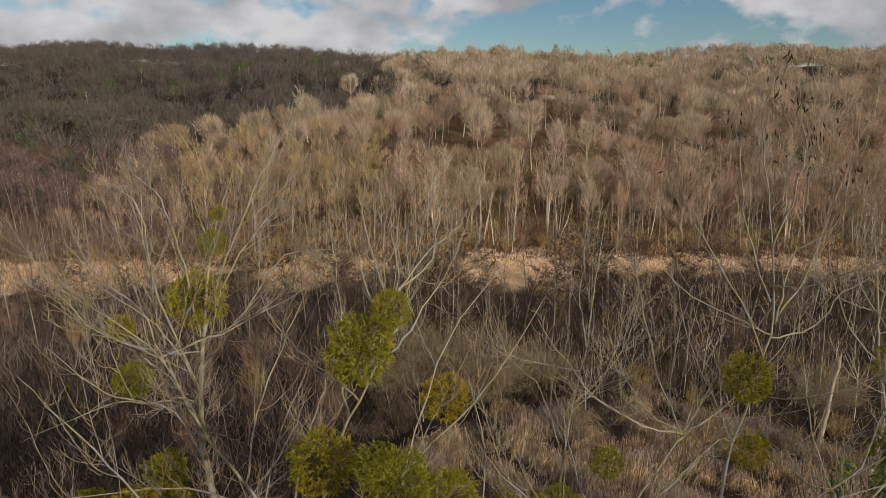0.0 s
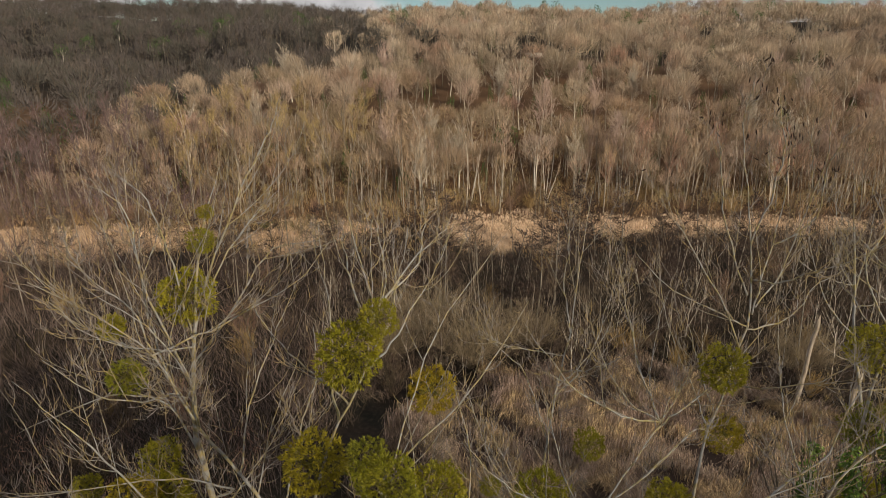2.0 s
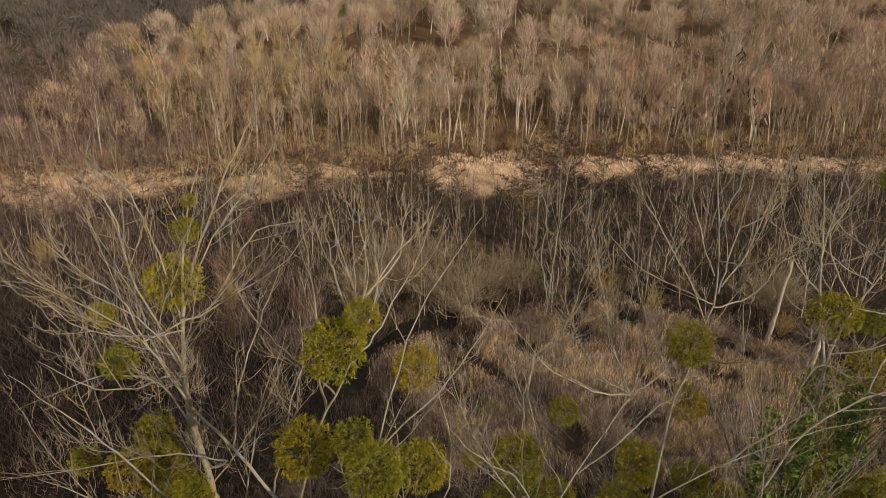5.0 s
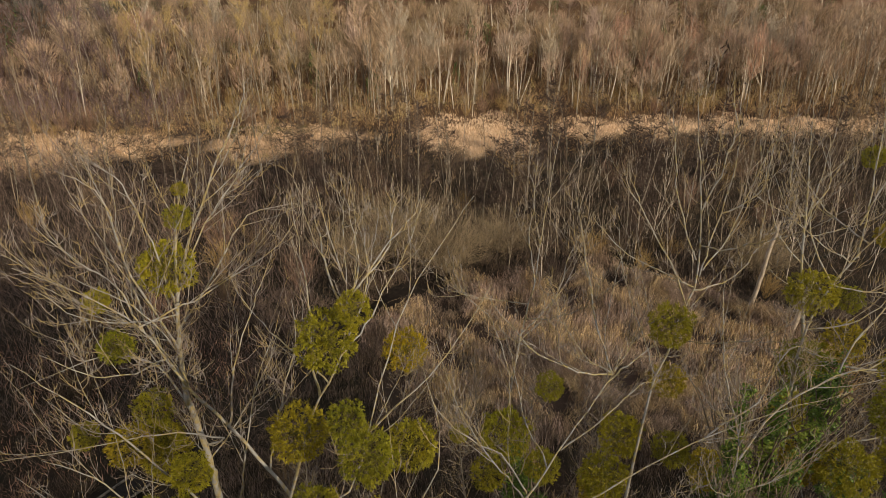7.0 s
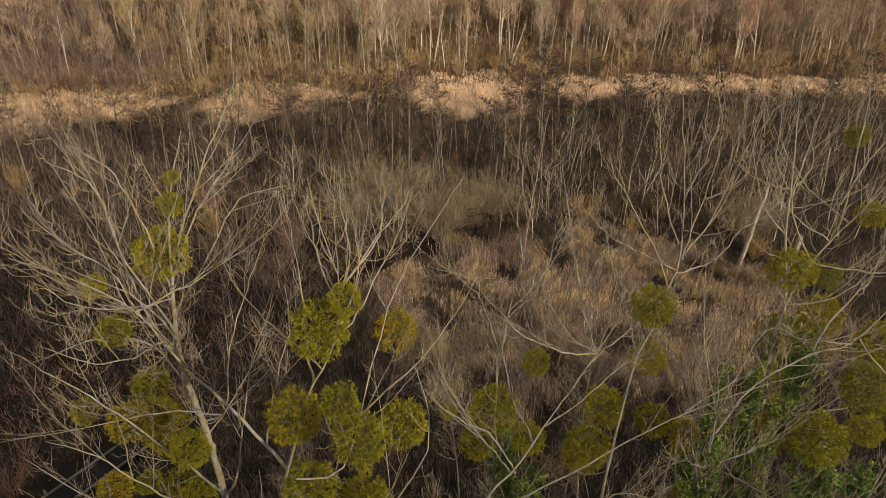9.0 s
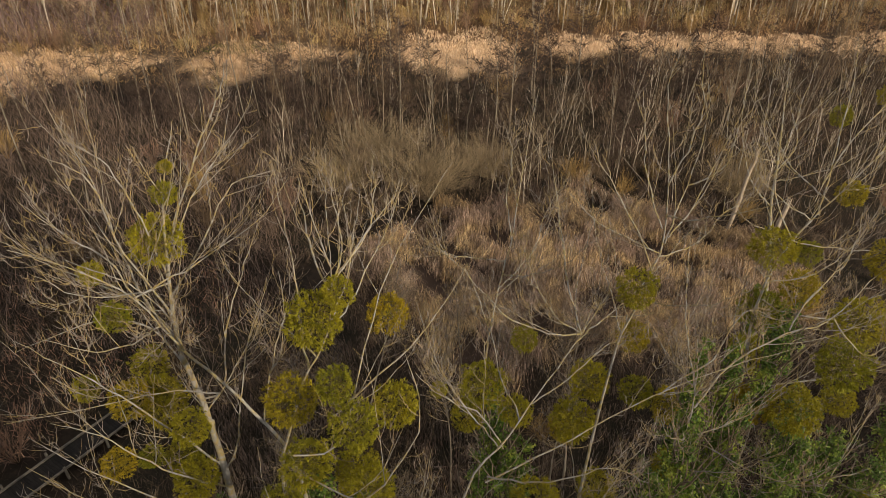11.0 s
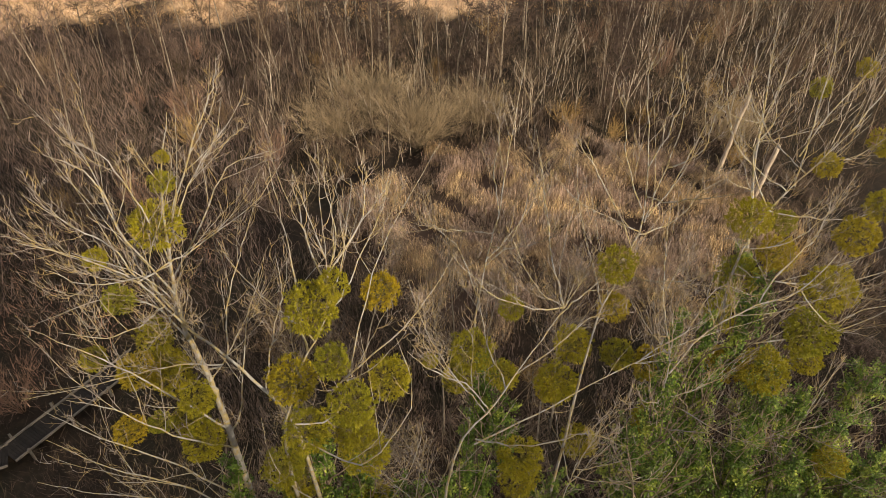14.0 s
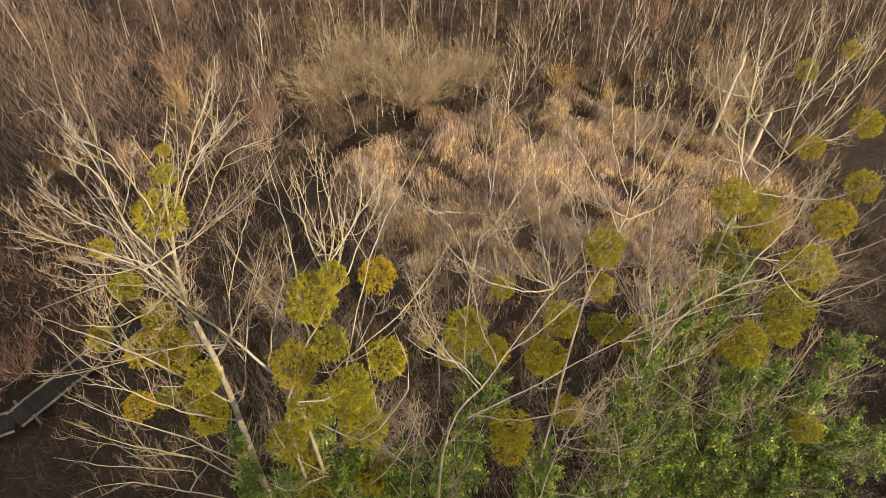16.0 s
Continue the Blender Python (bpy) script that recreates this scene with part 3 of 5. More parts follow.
poles = [pole_tree("pole_tree", 13 + k, 0.062 + 0.008 * k, M_PALE, M_FINE, rng, "slim bare tree with a pale grey trunk in the wet wood", 0.4, 22, 0.15, 6, 2, 0.14) for k in range(4)]
poles += [pole_tree("pole_tree", 14, 0.075, M_GREY, M_FINE, rng, "slim bare tree with a dull brown-grey trunk in the wet wood", 0.4, 26, 0.16, 6, 2, 0.12, forks=1) for k in range(2)]
xy = scatter(rng, -75, 90, 22, 78, 4.9, clear)
xy = xy[rng.uniform(size=len(xy)) < (0.2 + 0.7 * smooth(42, 64, xy[:, 1])) * (1 - 0.8 * smooth(-4, -14, xy[:, 0]) * smooth(66, 56, xy[:, 1])) * (1 - 0.6 * smooth(6, 10, xy[:, 0]) * smooth(40, 34, xy[:, 0]) * smooth(58, 64, xy[:, 1]))]
spread_copies(poles, xy, rng, "slim trees of the valley wood", 0.5, 0.92, 0.06)

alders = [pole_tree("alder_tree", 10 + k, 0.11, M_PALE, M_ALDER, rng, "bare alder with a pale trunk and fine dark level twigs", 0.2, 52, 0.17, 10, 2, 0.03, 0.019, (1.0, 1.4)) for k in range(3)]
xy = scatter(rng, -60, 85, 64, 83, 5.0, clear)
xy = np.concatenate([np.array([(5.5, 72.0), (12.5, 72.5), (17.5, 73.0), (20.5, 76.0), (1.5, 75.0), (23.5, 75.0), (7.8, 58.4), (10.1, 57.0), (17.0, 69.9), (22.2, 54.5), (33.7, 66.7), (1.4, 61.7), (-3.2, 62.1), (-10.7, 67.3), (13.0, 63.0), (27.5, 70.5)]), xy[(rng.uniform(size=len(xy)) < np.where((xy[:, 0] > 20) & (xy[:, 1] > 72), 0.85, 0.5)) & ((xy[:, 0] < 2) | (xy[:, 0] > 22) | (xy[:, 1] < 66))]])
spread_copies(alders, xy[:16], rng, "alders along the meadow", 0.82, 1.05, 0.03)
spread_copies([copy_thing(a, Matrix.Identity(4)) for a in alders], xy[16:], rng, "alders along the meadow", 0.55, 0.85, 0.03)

birches = [pole_tree("birch_tree", 13 + k, 0.15 if k == 0 else 0.12, M_WHITE if k == 0 else M_PALE, m, rng, l, 0.55 if k == 0 else 0.4, (12 if k == 0 else 28) // (f + 1), 0.17, 6, 2, 0.2, 0.027, (0.4, 0.8), forks=f)
           for k, (m, l, f) in enumerate(((M_HILLFINE, "bare birch with a whitish trunk at the foot of the hill", 0), (M_RED, "bare birch with reddish twigs at the foot of the hill", 0),
                                          (M_HILLFINE, "pale multi-stemmed bare tree at the foot of the hill", 2), (M_GOLD, "bare young tree with golden twigs by the meadow", 1), (M_PURPLE, "bare birch with a purplish haze of twigs", 0)))]
xy = scatter(rng, -95, 115, 98, 126, 4.9, lambda x, y: (np.abs(x - 0.06 * y) < 0.76 * y + 5) & ~MEADOW(x, y) & (y > 98 + 6 * np.sin(x * 0.021 + 1.0) + 4 * np.sin(x * 0.06)))
gold = (xy[:, 0] > -50) & (xy[:, 0] < -12)
red = (xy[:, 0] > 22) & (xy[:, 0] < 60)
west = xy[:, 0] < -46
mixed = (rng.uniform(size=len(xy)) < 0.35) & ~west
spread_copies([birches[4]], xy[west], rng, "trees at the hill's foot", 0.6, 1.0, 0.05)
gold &= ~west
spread_copies([birches[3]], xy[gold & ~mixed], rng, "trees at the hill's foot", 0.6, 1.0, 0.05)
red &= xy[:, 0] >= 30
spread_copies([birches[1]], xy[red & ~mixed], rng, "trees at the hill's foot", 0.6, 1.0, 0.05)
white = (xy[:, 0] > 2) & (xy[:, 0] < 40) & (rng.uniform(size=len(xy)) < 0.8)
spread_copies([birches[0]], xy[((~(gold | red) | mixed) & ~west & white) | ((xy[:, 0] > 4) & (xy[:, 0] < 30) & ~(~(gold | red) | mixed))], rng, "trees at the hill's foot", 0.65, 1.0, 0.06)
spread_copies([birches[2]], xy[(~(gold | red) | mixed) & ~west & ~white], rng, "trees at the hill's foot", 0.6, 1.0, 0.05)

pale = [pole_tree("pale_tree", 12 + k, 0.17, M_WHITE, mt, rng, lb, 0.25, 44, 0.3, 8, 2, 0.2, 0.03, (0.4, 0.75))
        for k, (mt, lb) in enumerate(((M_PALETWIG, "bare tree with a whitish trunk and pale crown on the slope"), (M_PINKTWIG, "bare tree with a pinkish pale crown on the slope")))]
xy = np.concatenate([np.array([(5.4, 120.0), (62.0, 112.0), (66.5, 114.0), (71.0, 111.0), (76.0, 115.0), (24.0, 140.0), (27.0, 118.0), (30.0, 121.0)]), scatter(rng, -45, 110, 116, 190, 26.0, in_view)])
spread_copies(pale, xy, rng, "pale trees on the slope", 0.75, 1.1, 0.04)

bushes = [shrub("willow_bush", 4.0, 4.5, M_FINE, rng, "leafless grey-brown willow bush on wet ground"), shrub("willow_bush", 3.2, 4.0, M_SCRUB, rng, "leafless dark brown willow bush on wet ground"),
          shrub("golden_bush", 3.0, 3.0, M_OCHRE, rng, "leafless golden-brown bush among sedge"), shrub("red_bush", 3.4, 3.2, M_RUSSET, rng, "leafless reddish-brown bush on wet ground")]
xy = np.concatenate([scatter(rng, -60, 70, 18, 78, 6.0, clear), scatter(rng, -80, 90, 96, 116, 4.5, lambda x, y: y > 98 + 5 * np.sin(x * 0.04 + 1.2))])
spread_copies(bushes, xy[rng.uniform(size=len(xy)) < 0.55], rng, "bushes of the valley floor", 0.6, 1.15, 0.03)
dome = shrub("willow_thicket", 6.0, 9.0, M_WILLOW, rng, "wide dome of fine tan willow twigs beside the sedge", 80, 14, 5, 0.016, 0.018)
dome.matrix_basis = Matrix.LocRotScale((3.2, 48.5, 0), Euler((0, 0, 0)), Vector((1.1, 1.1, 0.85)))
for k, (x, y, s) in enumerate(((-3.5, 50.5, 0.9), (9.0, 52.5, 0.85), (-1.0, 56.0, 1.0), (30.0, 47.0, 0.8))):
    copy_thing(dome, Matrix.LocRotScale((x, y, 0), Euler((0, 0, 1.3 * k + 1)), Vector((s, s, s * 0.85))))
for k, (x, y, s) in enumerate(((16.8, 50.5, 1.25), (20.3, 48.0, 1.05), (24, 51, 0.9), (16.9, 106.5, 1.3), (22, 105, 1.0), (31, 104, 1.2))):
    copy_thing(bushes[2], Matrix.LocRotScale((x, y, float(height(x, y)) - 0.05), Euler((0, 0, k)), Vector((s, s, s))))
for k, (x, y, s) in enumerate(((-13.4, 26.6, 1.0), (-14.6, 27.6, 0.9), (-12.6, 28.2, 1.1), (-16.9, 25.6, 0.8), (-12.2, 25.4, 0.8))):
    copy_thing(bushes[1 if k % 2 else 0], Matrix.LocRotScale((x, y, 0), Euler((0, 0, 2.0 * k)), Vector((s, s, s))))

# ---------------------------------------------------------------- reeds, sedge and scrub


def tufts(xy, per, tall, wide, width, rng, droop=0.25, spreadr=0.4):
    """Clumps of bent blades."""
    k = np.repeat(np.arange(len(xy)), per)
    off = rng.normal(size=(len(k), 2)) * spreadr
    p = np.c_[xy[k] + off, np.zeros(len(k))]
    p[:, 2] = height(p[:, 0], p[:, 1]) - 0.05
    lean = np.c_[off * 0.35 + rng.normal(size=(len(k), 2)) * wide, np.ones(len(k))]
    L = tall * rng.uniform(0.55, 1.15, len(k))[:, None]
    bend = np.c_[-lean[:, :2] * droop * L, np.full(len(k), 0.12) * L[:, 0]]
    return blades(p, p + unit(lean) * L, width, rng, bend)


def arching(xy, per, rng, tall=1.0):
    """Tall sedge tussocks: blades that rise from the crown and fall over at the tips, combed one way by the weather."""
    k = np.repeat(np.arange(len(xy)), per)
    size = tall * (rng.uniform(0.9, 1.7, len(xy)) * (1.0 + 0.3 * wave(xy[:, 0], xy[:, 1])))[k]
    comb = np.c_[0.7 * np.sin(xy[:, 1] * 0.4 + 0.15 * xy[:, 0]), -0.9 + 0.5 * np.cos(xy[:, 0] * 0.35)][k]
    p = np.c_[xy[k] + rng.normal(size=(len(k), 2)) * 0.3, np.zeros(len(k))]
    p[:, 2] = height(p[:, 0], p[:, 1])
    d = rng.normal(size=(len(k), 2)) * 0.38 + comb
    r = (rng.uniform(0.3, 1.0, len(k)) * size)[:, None]
    tip = p + np.c_[d * r, rng.uniform(0.05, 0.75, len(k)) * size]
    bend = np.c_[-d * 0.2 * r, rng.uniform(0.3, 0.7, len(k)) * size]
    return blades(p, tip, 0.026, rng, bend)


rng = np.random.default_rng(21)
xy = scatter(rng, -80, 100, 76, 108, 0.85, MEADOW)
reeds = new("meadow_reeds", mesh_from("meadow_reeds", *tufts(xy, 11, 0.5, 0.35, 0.08, rng), M_REED))
tagged(reeds, "pale straw-coloured reeds in the open meadow strip", "reeds", kind="stuff")
xy = scatter(rng, -27, -13, 92, 101, 0.6, lambda x, y: ((x + 20) / 6) ** 2 + ((y - 97) / 3) ** 2 + 0.4 * np.sin(x * 1.3) < 1)
grass = new("grass_patch", mesh_from("grass_patch", *tufts(xy, 14, 0.35, 0.35, 0.06, rng), M_MOSS))
tagged(grass, "patch of short green grass at the wood's edge", "grass", kind="stuff")
wave = lambda x, y: np.sin(x * 0.85 + 0.8 * np.sin(y * 0.5)) * np.sin(y * 0.6 + 0.45 * x + 1.0)
xy = scatter(rng, -8, 36, 23, 52, 0.62, lambda x, y: SEDGE(x, y) < 1.0)
xy = xy[(wave(xy[:, 0], xy[:, 1]) > -0.42) & (rng.uniform(size=len(xy)) < 0.9)]
sedge = new("sedge_bed", mesh_from("sedge_bed", *arching(xy, 44, rng), M_SEDGE))
tagged(sedge, "flattened tan sedge in drooping tufts", "sedge", kind="stuff")
HERBS = lambda x, y: ((x - 11) / 22) ** 2 + ((y - 32) / 24) ** 2 + 0.25 * np.sin(x * 0.6 + y * 0.4) + 0.2 * np.sin(x * 1.3 - y)
xy = scatter(rng, -14, 40, 9, 58, 1.0, lambda x, y: (HERBS(x, y) < 1.1) & (SEDGE(x, y) > 0.8) & ~BOARDWALK(x, y))
xy = xy[(wave(xy[:, 0], xy[:, 1]) > -0.5) & (rng.uniform(size=len(xy)) < 0.85)]
herbs = new("dead_herbs", mesh_from("dead_herbs", *arching(xy, 46, rng, 0.75), M_HERB))
tagged(herbs, "fallen brown stalks of dead herbs round the sedge", "dead herbs", kind="stuff")


def brush(name, xy, per, tall, width, mat, label):
    """Upright tangled twigs, too fine to count."""
    k = np.repeat(np.arange(len(xy)), per)
    P0 = np.c_[xy[k] + rng.normal(size=(len(k), 2)) * 0.4, np.zeros(len(k))]
    P0[:, 2] = height(P0[:, 0], P0[:, 1]) + rng.uniform(0, 1.0, len(k)) ** 2 * tall
    D = unit(np.c_[rng.normal(size=(len(k), 2)) * 0.55, np.ones(len(k))])
    ob = new(name, mesh_from(name, *blades(P0, P0 + D * (tall * rng.uniform(0.45, 1.25, len(k)))[:, None], width, rng), mat))
    tagged(ob, label, "undergrowth", kind="stuff")


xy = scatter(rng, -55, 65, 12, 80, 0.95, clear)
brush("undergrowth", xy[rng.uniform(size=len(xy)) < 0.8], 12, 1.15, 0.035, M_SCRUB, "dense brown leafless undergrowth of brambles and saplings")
# Thicket on the left, its colour lowered for the cloud shade there.
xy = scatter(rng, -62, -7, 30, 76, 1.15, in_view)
brush("alder_thicket", xy[rng.uniform(size=len(xy)) < 0.8], 16, 2.4, 0.035, M_BIRCHY, "brown leafless thicket, its colour lowered for cloud shade")
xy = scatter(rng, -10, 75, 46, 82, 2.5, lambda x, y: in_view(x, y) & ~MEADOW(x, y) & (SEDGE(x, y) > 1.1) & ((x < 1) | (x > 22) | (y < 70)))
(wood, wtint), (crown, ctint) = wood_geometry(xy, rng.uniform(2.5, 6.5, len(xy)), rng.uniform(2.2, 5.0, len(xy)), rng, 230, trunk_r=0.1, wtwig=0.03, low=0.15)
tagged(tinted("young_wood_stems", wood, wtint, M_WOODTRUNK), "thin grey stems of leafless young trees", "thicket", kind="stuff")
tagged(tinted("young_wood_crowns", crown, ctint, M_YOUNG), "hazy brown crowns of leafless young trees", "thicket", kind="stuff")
xy = scatter(rng, -34, -10, 20, 40, 1.0, lambda x, y: ~BOARDWALK(x, y) & ((x + 19.0) * 0.80 < (y - 19.9) * 0.6))
brush("dead_bracken", xy[rng.uniform(size=len(xy)) < 0.6], 14, 0.7, 0.05, M_RED, "flattened red-brown dead bracken beside the boardwalk")
# The tangle takes the dark alder colour to stand for shade under the poplars.
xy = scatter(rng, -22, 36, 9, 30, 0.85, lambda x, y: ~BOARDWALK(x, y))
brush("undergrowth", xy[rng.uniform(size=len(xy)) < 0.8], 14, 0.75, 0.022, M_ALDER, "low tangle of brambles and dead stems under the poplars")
xy = scatter(rng, -85, 100, 80, 99, 1.1, lambda x, y: ~MEADOW(x, y))
brush("undergrowth", xy[rng.uniform(size=len(xy)) < 0.7], 12, 0.8, 0.05, M_HILLSCRUB, "golden-brown leafless undergrowth along the meadow")
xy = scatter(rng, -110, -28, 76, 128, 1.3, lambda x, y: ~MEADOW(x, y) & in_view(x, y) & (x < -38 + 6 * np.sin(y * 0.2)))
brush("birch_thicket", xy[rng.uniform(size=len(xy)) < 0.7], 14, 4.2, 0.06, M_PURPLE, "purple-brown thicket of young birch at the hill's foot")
xy = scatter(rng, -70, 110, 95, 152, 3.3, lambda x, y: ~MEADOW(x, y) & in_view(x, y))
(wood, wtint), (crown, ctint) = wood_geometry(xy, rng.uniform(1.2, 4.6, len(xy)), rng.uniform(1.8, 4.6, len(xy)), rng, 110, trunk_r=0.12, wtwig=0.085, low=0.1)
tagged(tinted("hill_thicket_stems", wood, wtint, M_WOODTRUNK), "thin stems of the thicket on the lower slope", "thicket", kind="stuff")
tagged(tinted("hill_thicket_crowns", crown, ctint, M_THICKET), "golden, russet and green-brown bushes under the trees of the lower slope", "thicket", kind="stuff")

xy = scatter(rng, -62, 105, 103, 138, 4.1, lambda x, y: ~MEADOW(x, y) & in_view(x, y))
xy = xy[rng.uniform(size=len(xy)) < 0.85 - 0.4 * smooth(0, 4, xy[:, 0]) * smooth(34, 28, xy[:, 0])]
(wood, wtint), (crown, ctint) = wood_geometry(xy, rng.uniform(7, 13.5, len(xy)), rng.uniform(2.8, 5.5, len(xy)), rng, 200, trunk_r=0.14, wtwig=0.05, low=0.55, short=2.2, stray=0.2)
tagged(tinted("foot_wood_trunks", wood, wtint, M_WOODTRUNK), "slim whitish and brown trunks crowded at the hill's foot", "woodland", kind="stuff")
tagged(tinted("foot_wood_crowns", crown, ctint, M_FOOT), "golden and russet-brown leafless crowns at the hill's foot", "woodland", kind="stuff")
xy = scatter(rng, -80, 100, 98, 128, 1.35, lambda x, y: ~MEADOW(x, y) & in_view(x, y))
brush("undergrowth", xy[rng.uniform(size=len(xy)) < 0.75], 10, 1.7, 0.045, M_HILLSCRUB, "golden-brown saplings and brambles under the trees of the hill's foot")
xy = scatter(rng, 5, 42, 148, 222, 1.5, GULLY)
brush("dead_bracken", xy, 9, 0.8, 0.07, M_RED, "red-brown dead bracken in the open gully on the hill")
xy = scatter(rng, -70, -9, 78, 100, 1.25, lambda x, y: MEADOW(x, y) & in_view(x, y))
brush("undergrowth", xy[rng.uniform(size=len(xy)) < 0.8], 9, 1.3, 0.04, M_HILLSCRUB, "tan scrub grown into the meadow")

# ---------------------------------------------------------------- poplars close by


def spline(pts, n):
    p = np.array(pts, float)
    p = np.vstack([2 * p[0] - p[1], p, 2 * p[-1] - p[-2]])
    s = np.linspace(0, len(pts) - 1 - 1e-6, n)
    i = s.astype(int)
    t = (s - i)[:, None]
    a, b, c, d = p[i], p[i + 1], p[i + 2], p[i + 3]
    return 0.5 * (2 * b + (c - a) * t + (2 * a - 5 * b + 4 * c - d) * t ** 2 + (3 * b - a - 3 * c + d) * t ** 3)


def poplar(trunk, limbs, radius, seed, label, foot=None, shoots=9, catkins=0, low=0):
    """A tall bare poplar: its trunk from the ground up, limbs along their lines, and three orders of twigs."""
    g = np.random.default_rng(seed)
    bx, by = foot if foot else (trunk[0][0], trunk[0][1] + 0.3)
    bz = float(height(bx, by))
    base = np.array([bx, by, bz])
    tree = thing("poplar_tree", tuple(base), label, "tree", "poplars by the boardwalk")
    line = spline([(bx, by, bz - 0.2), (bx * 0.6 + trunk[0][0] * 0.4, by * 0.6 + trunk[0][1] * 0.4, trunk[0][2] * 0.5), *trunk], 34)
    n = len(line)
    z = (line[:, 2] - bz) / (line[-1, 2] - bz)
    rad = np.interp(z, [0, 0.72, 0.86, 1.0], [radius * 2.2, radius, radius * 0.55, 0.004])
    line[3:-1] += g.normal(size=(n - 4, 3)) * 0.007
    stem = part("trunk", tubes((line - base)[None], rad[None], 8), M_BARK, tree, smooth=True)
    P1, L1, R1, owners = [], [], [], []
    for _ in range(low):
        a, reach, k = g.uniform(0, 2 * np.pi), g.uniform(1.0, 2.4), g.integers(12, 27)
        out = np.array([np.cos(a), np.sin(a), 0]) * reach
        if line[k, 1] + out[1] < 4.6:
            out[1] = abs(out[1])
        up = g.uniform(0.5, 1.7)
        limbs = limbs + [[tuple(line[k]), tuple(line[k] + out * 0.3 + (0, 0, up * 0.15)), tuple(line[k] + out * 0.7 + (0, 0, up * 0.5)), tuple(line[k] + out + (0, 0, up))]]
    for pts in limbs:
        q = spline(pts, 16)
        q[1:] += np.cumsum(g.normal(size=(15, 3)) * 0.014, 0) + g.normal(size=(15, 3)) * 0.005
        length = np.linalg.norm(np.diff(q, axis=0), axis=1).sum()
        r = 0.0028 + (min(radius * 0.42, 0.005 + 0.0035 * length) - 0.0028) * np.linspace(1, 0, 16) ** 0.85
        owners.append(part("limb", tubes((q - base)[None], r[None], 6), M_BARK, tree, smooth=True))
        P1.append(q), L1.append(length), R1.append(r)
    top = line[-14:]
    owners.append(stem)
    P1.append(spline(top, 16)), L1.append(np.linalg.norm(np.diff(top, axis=0), axis=1).sum()), R1.append(np.linspace(radius * 0.55, 0.005, 16))
    P1, L1, R1 = np.array(P1), np.array(L1), np.array(R1)
    geo = []
    side = 3 if shoots > 4 else 2
    p, d, l, r = sprout(P1, R1, np.clip(L1, 1.5, 4.0), side, g, 0.15, 0.8, (0.3, 0.7), 0.62, 0.55, 0.5)
    l = l * np.interp(p[:, 2], [22.5, 24.4], [1.0, 0.4])
    S, SR = stems(p, d, l, np.clip(r, 0.0042, 0.0095), 16, g, 0.055, 0.05, 0.3)
    for k in range(len(S)):
        owners.append(owners[k // side])
        part("branch", tubes(S[k:k + 1] - base, SR[k:k + 1], 5), M_BARK, owners[-1], smooth=True)
    P1, L1, R1 = np.concatenate([P1, S]), np.concatenate([L1, l]), np.concatenate([R1, SR])
    p, d, l, r = sprout(P1, R1, np.clip(L1, 1.0, 1.6), shoots, g, 0.12, 0.97, (0.6, 1.25), 0.5, 0.5, 0.6)
    l = l * np.interp(p[:, 2], [22.5, 24.4], [1.0, 0.4])
    A, AR = stems(p, d, l, np.clip(r, 0.0042, 0.0068), 8, g, 0.24, 0.22, 0.4)
    for k in range(len(A)):
        part("branch", tubes(A[k:k + 1] - base, AR[k:k + 1], 4), M_TWIG, owners[k // shoots])
    p, d, l, r = sprout(A, AR, l, 3, g, 0.15, 1.0, (0.6, 1.2), 0.6, 0.75, 0.4)
    Bq, BR = stems(p, d, np.maximum(l, 0.12), np.clip(r, 0.0034, 0.0046), 4, g, 0.2, 0.42, 0.35)
    geo.append(tubes(Bq - base, BR, 3))
    tagged(part("crown", joined(geo), M_TWIG, tree), kind="stuff")
    if catkins:
        q = Bq[:, 3][Bq[:, 3, 2] > 23.6]
        q = q[g.permutation(len(q))[:catkins]] - base
        way = unit(g.normal(size=q.shape) * 0.4 + np.array([0, 0, 1.0]))
        line = np.stack([q, q + way * 0.03, q + way * 0.065], 1)
        tagged(part("bud_spray", tubes(line, np.tile([0.003, 0.0085, 0.003], (len(q), 1)), 5), M_CATKIN, tree, "dark brown buds at the twig ends"), kind="stuff")
    return tree


POPLAR = "tall bare poplar with lichen-yellowed limbs and mistletoe in its crown"
LIMBS_WEST = [
    [(-3.01, 7.35, 19.82), (-3.23, 7.50, 20.65), (-3.72, 7.70, 21.18), (-4.55, 7.90, 21.56)],
    [(-2.98, 7.36, 19.28), (-2.67, 7.30, 19.52), (-3.29, 7.00, 19.90), (-4.07, 6.70, 20.01), (-5.16, 6.40, 20.11)],
    [(-3.09, 7.40, 20.31), (-3.61, 7.70, 21.28), (-3.82, 8.00, 22.51), (-4.29, 8.40, 23.57)],
    [(-3.00, 7.50, 21.60), (-2.58, 7.60, 22.55), (-2.18, 7.90, 23.14), (-1.93, 8.20, 23.69)],
    [(-3.03, 7.47, 21.25), (-2.33, 8.20, 22.26), (-2.02, 8.70, 22.39), (-1.56, 9.10, 22.32)],
    [(-2.91, 7.30, 17.77), (-3.35, 6.80, 19.44), (-3.82, 6.40, 20.76), (-4.30, 6.00, 21.80)],
    [(-2.90, 7.30, 17.61), (-2.48, 7.20, 18.52), (-2.09, 7.40, 20.18), (-1.72, 7.70, 21.36)]]
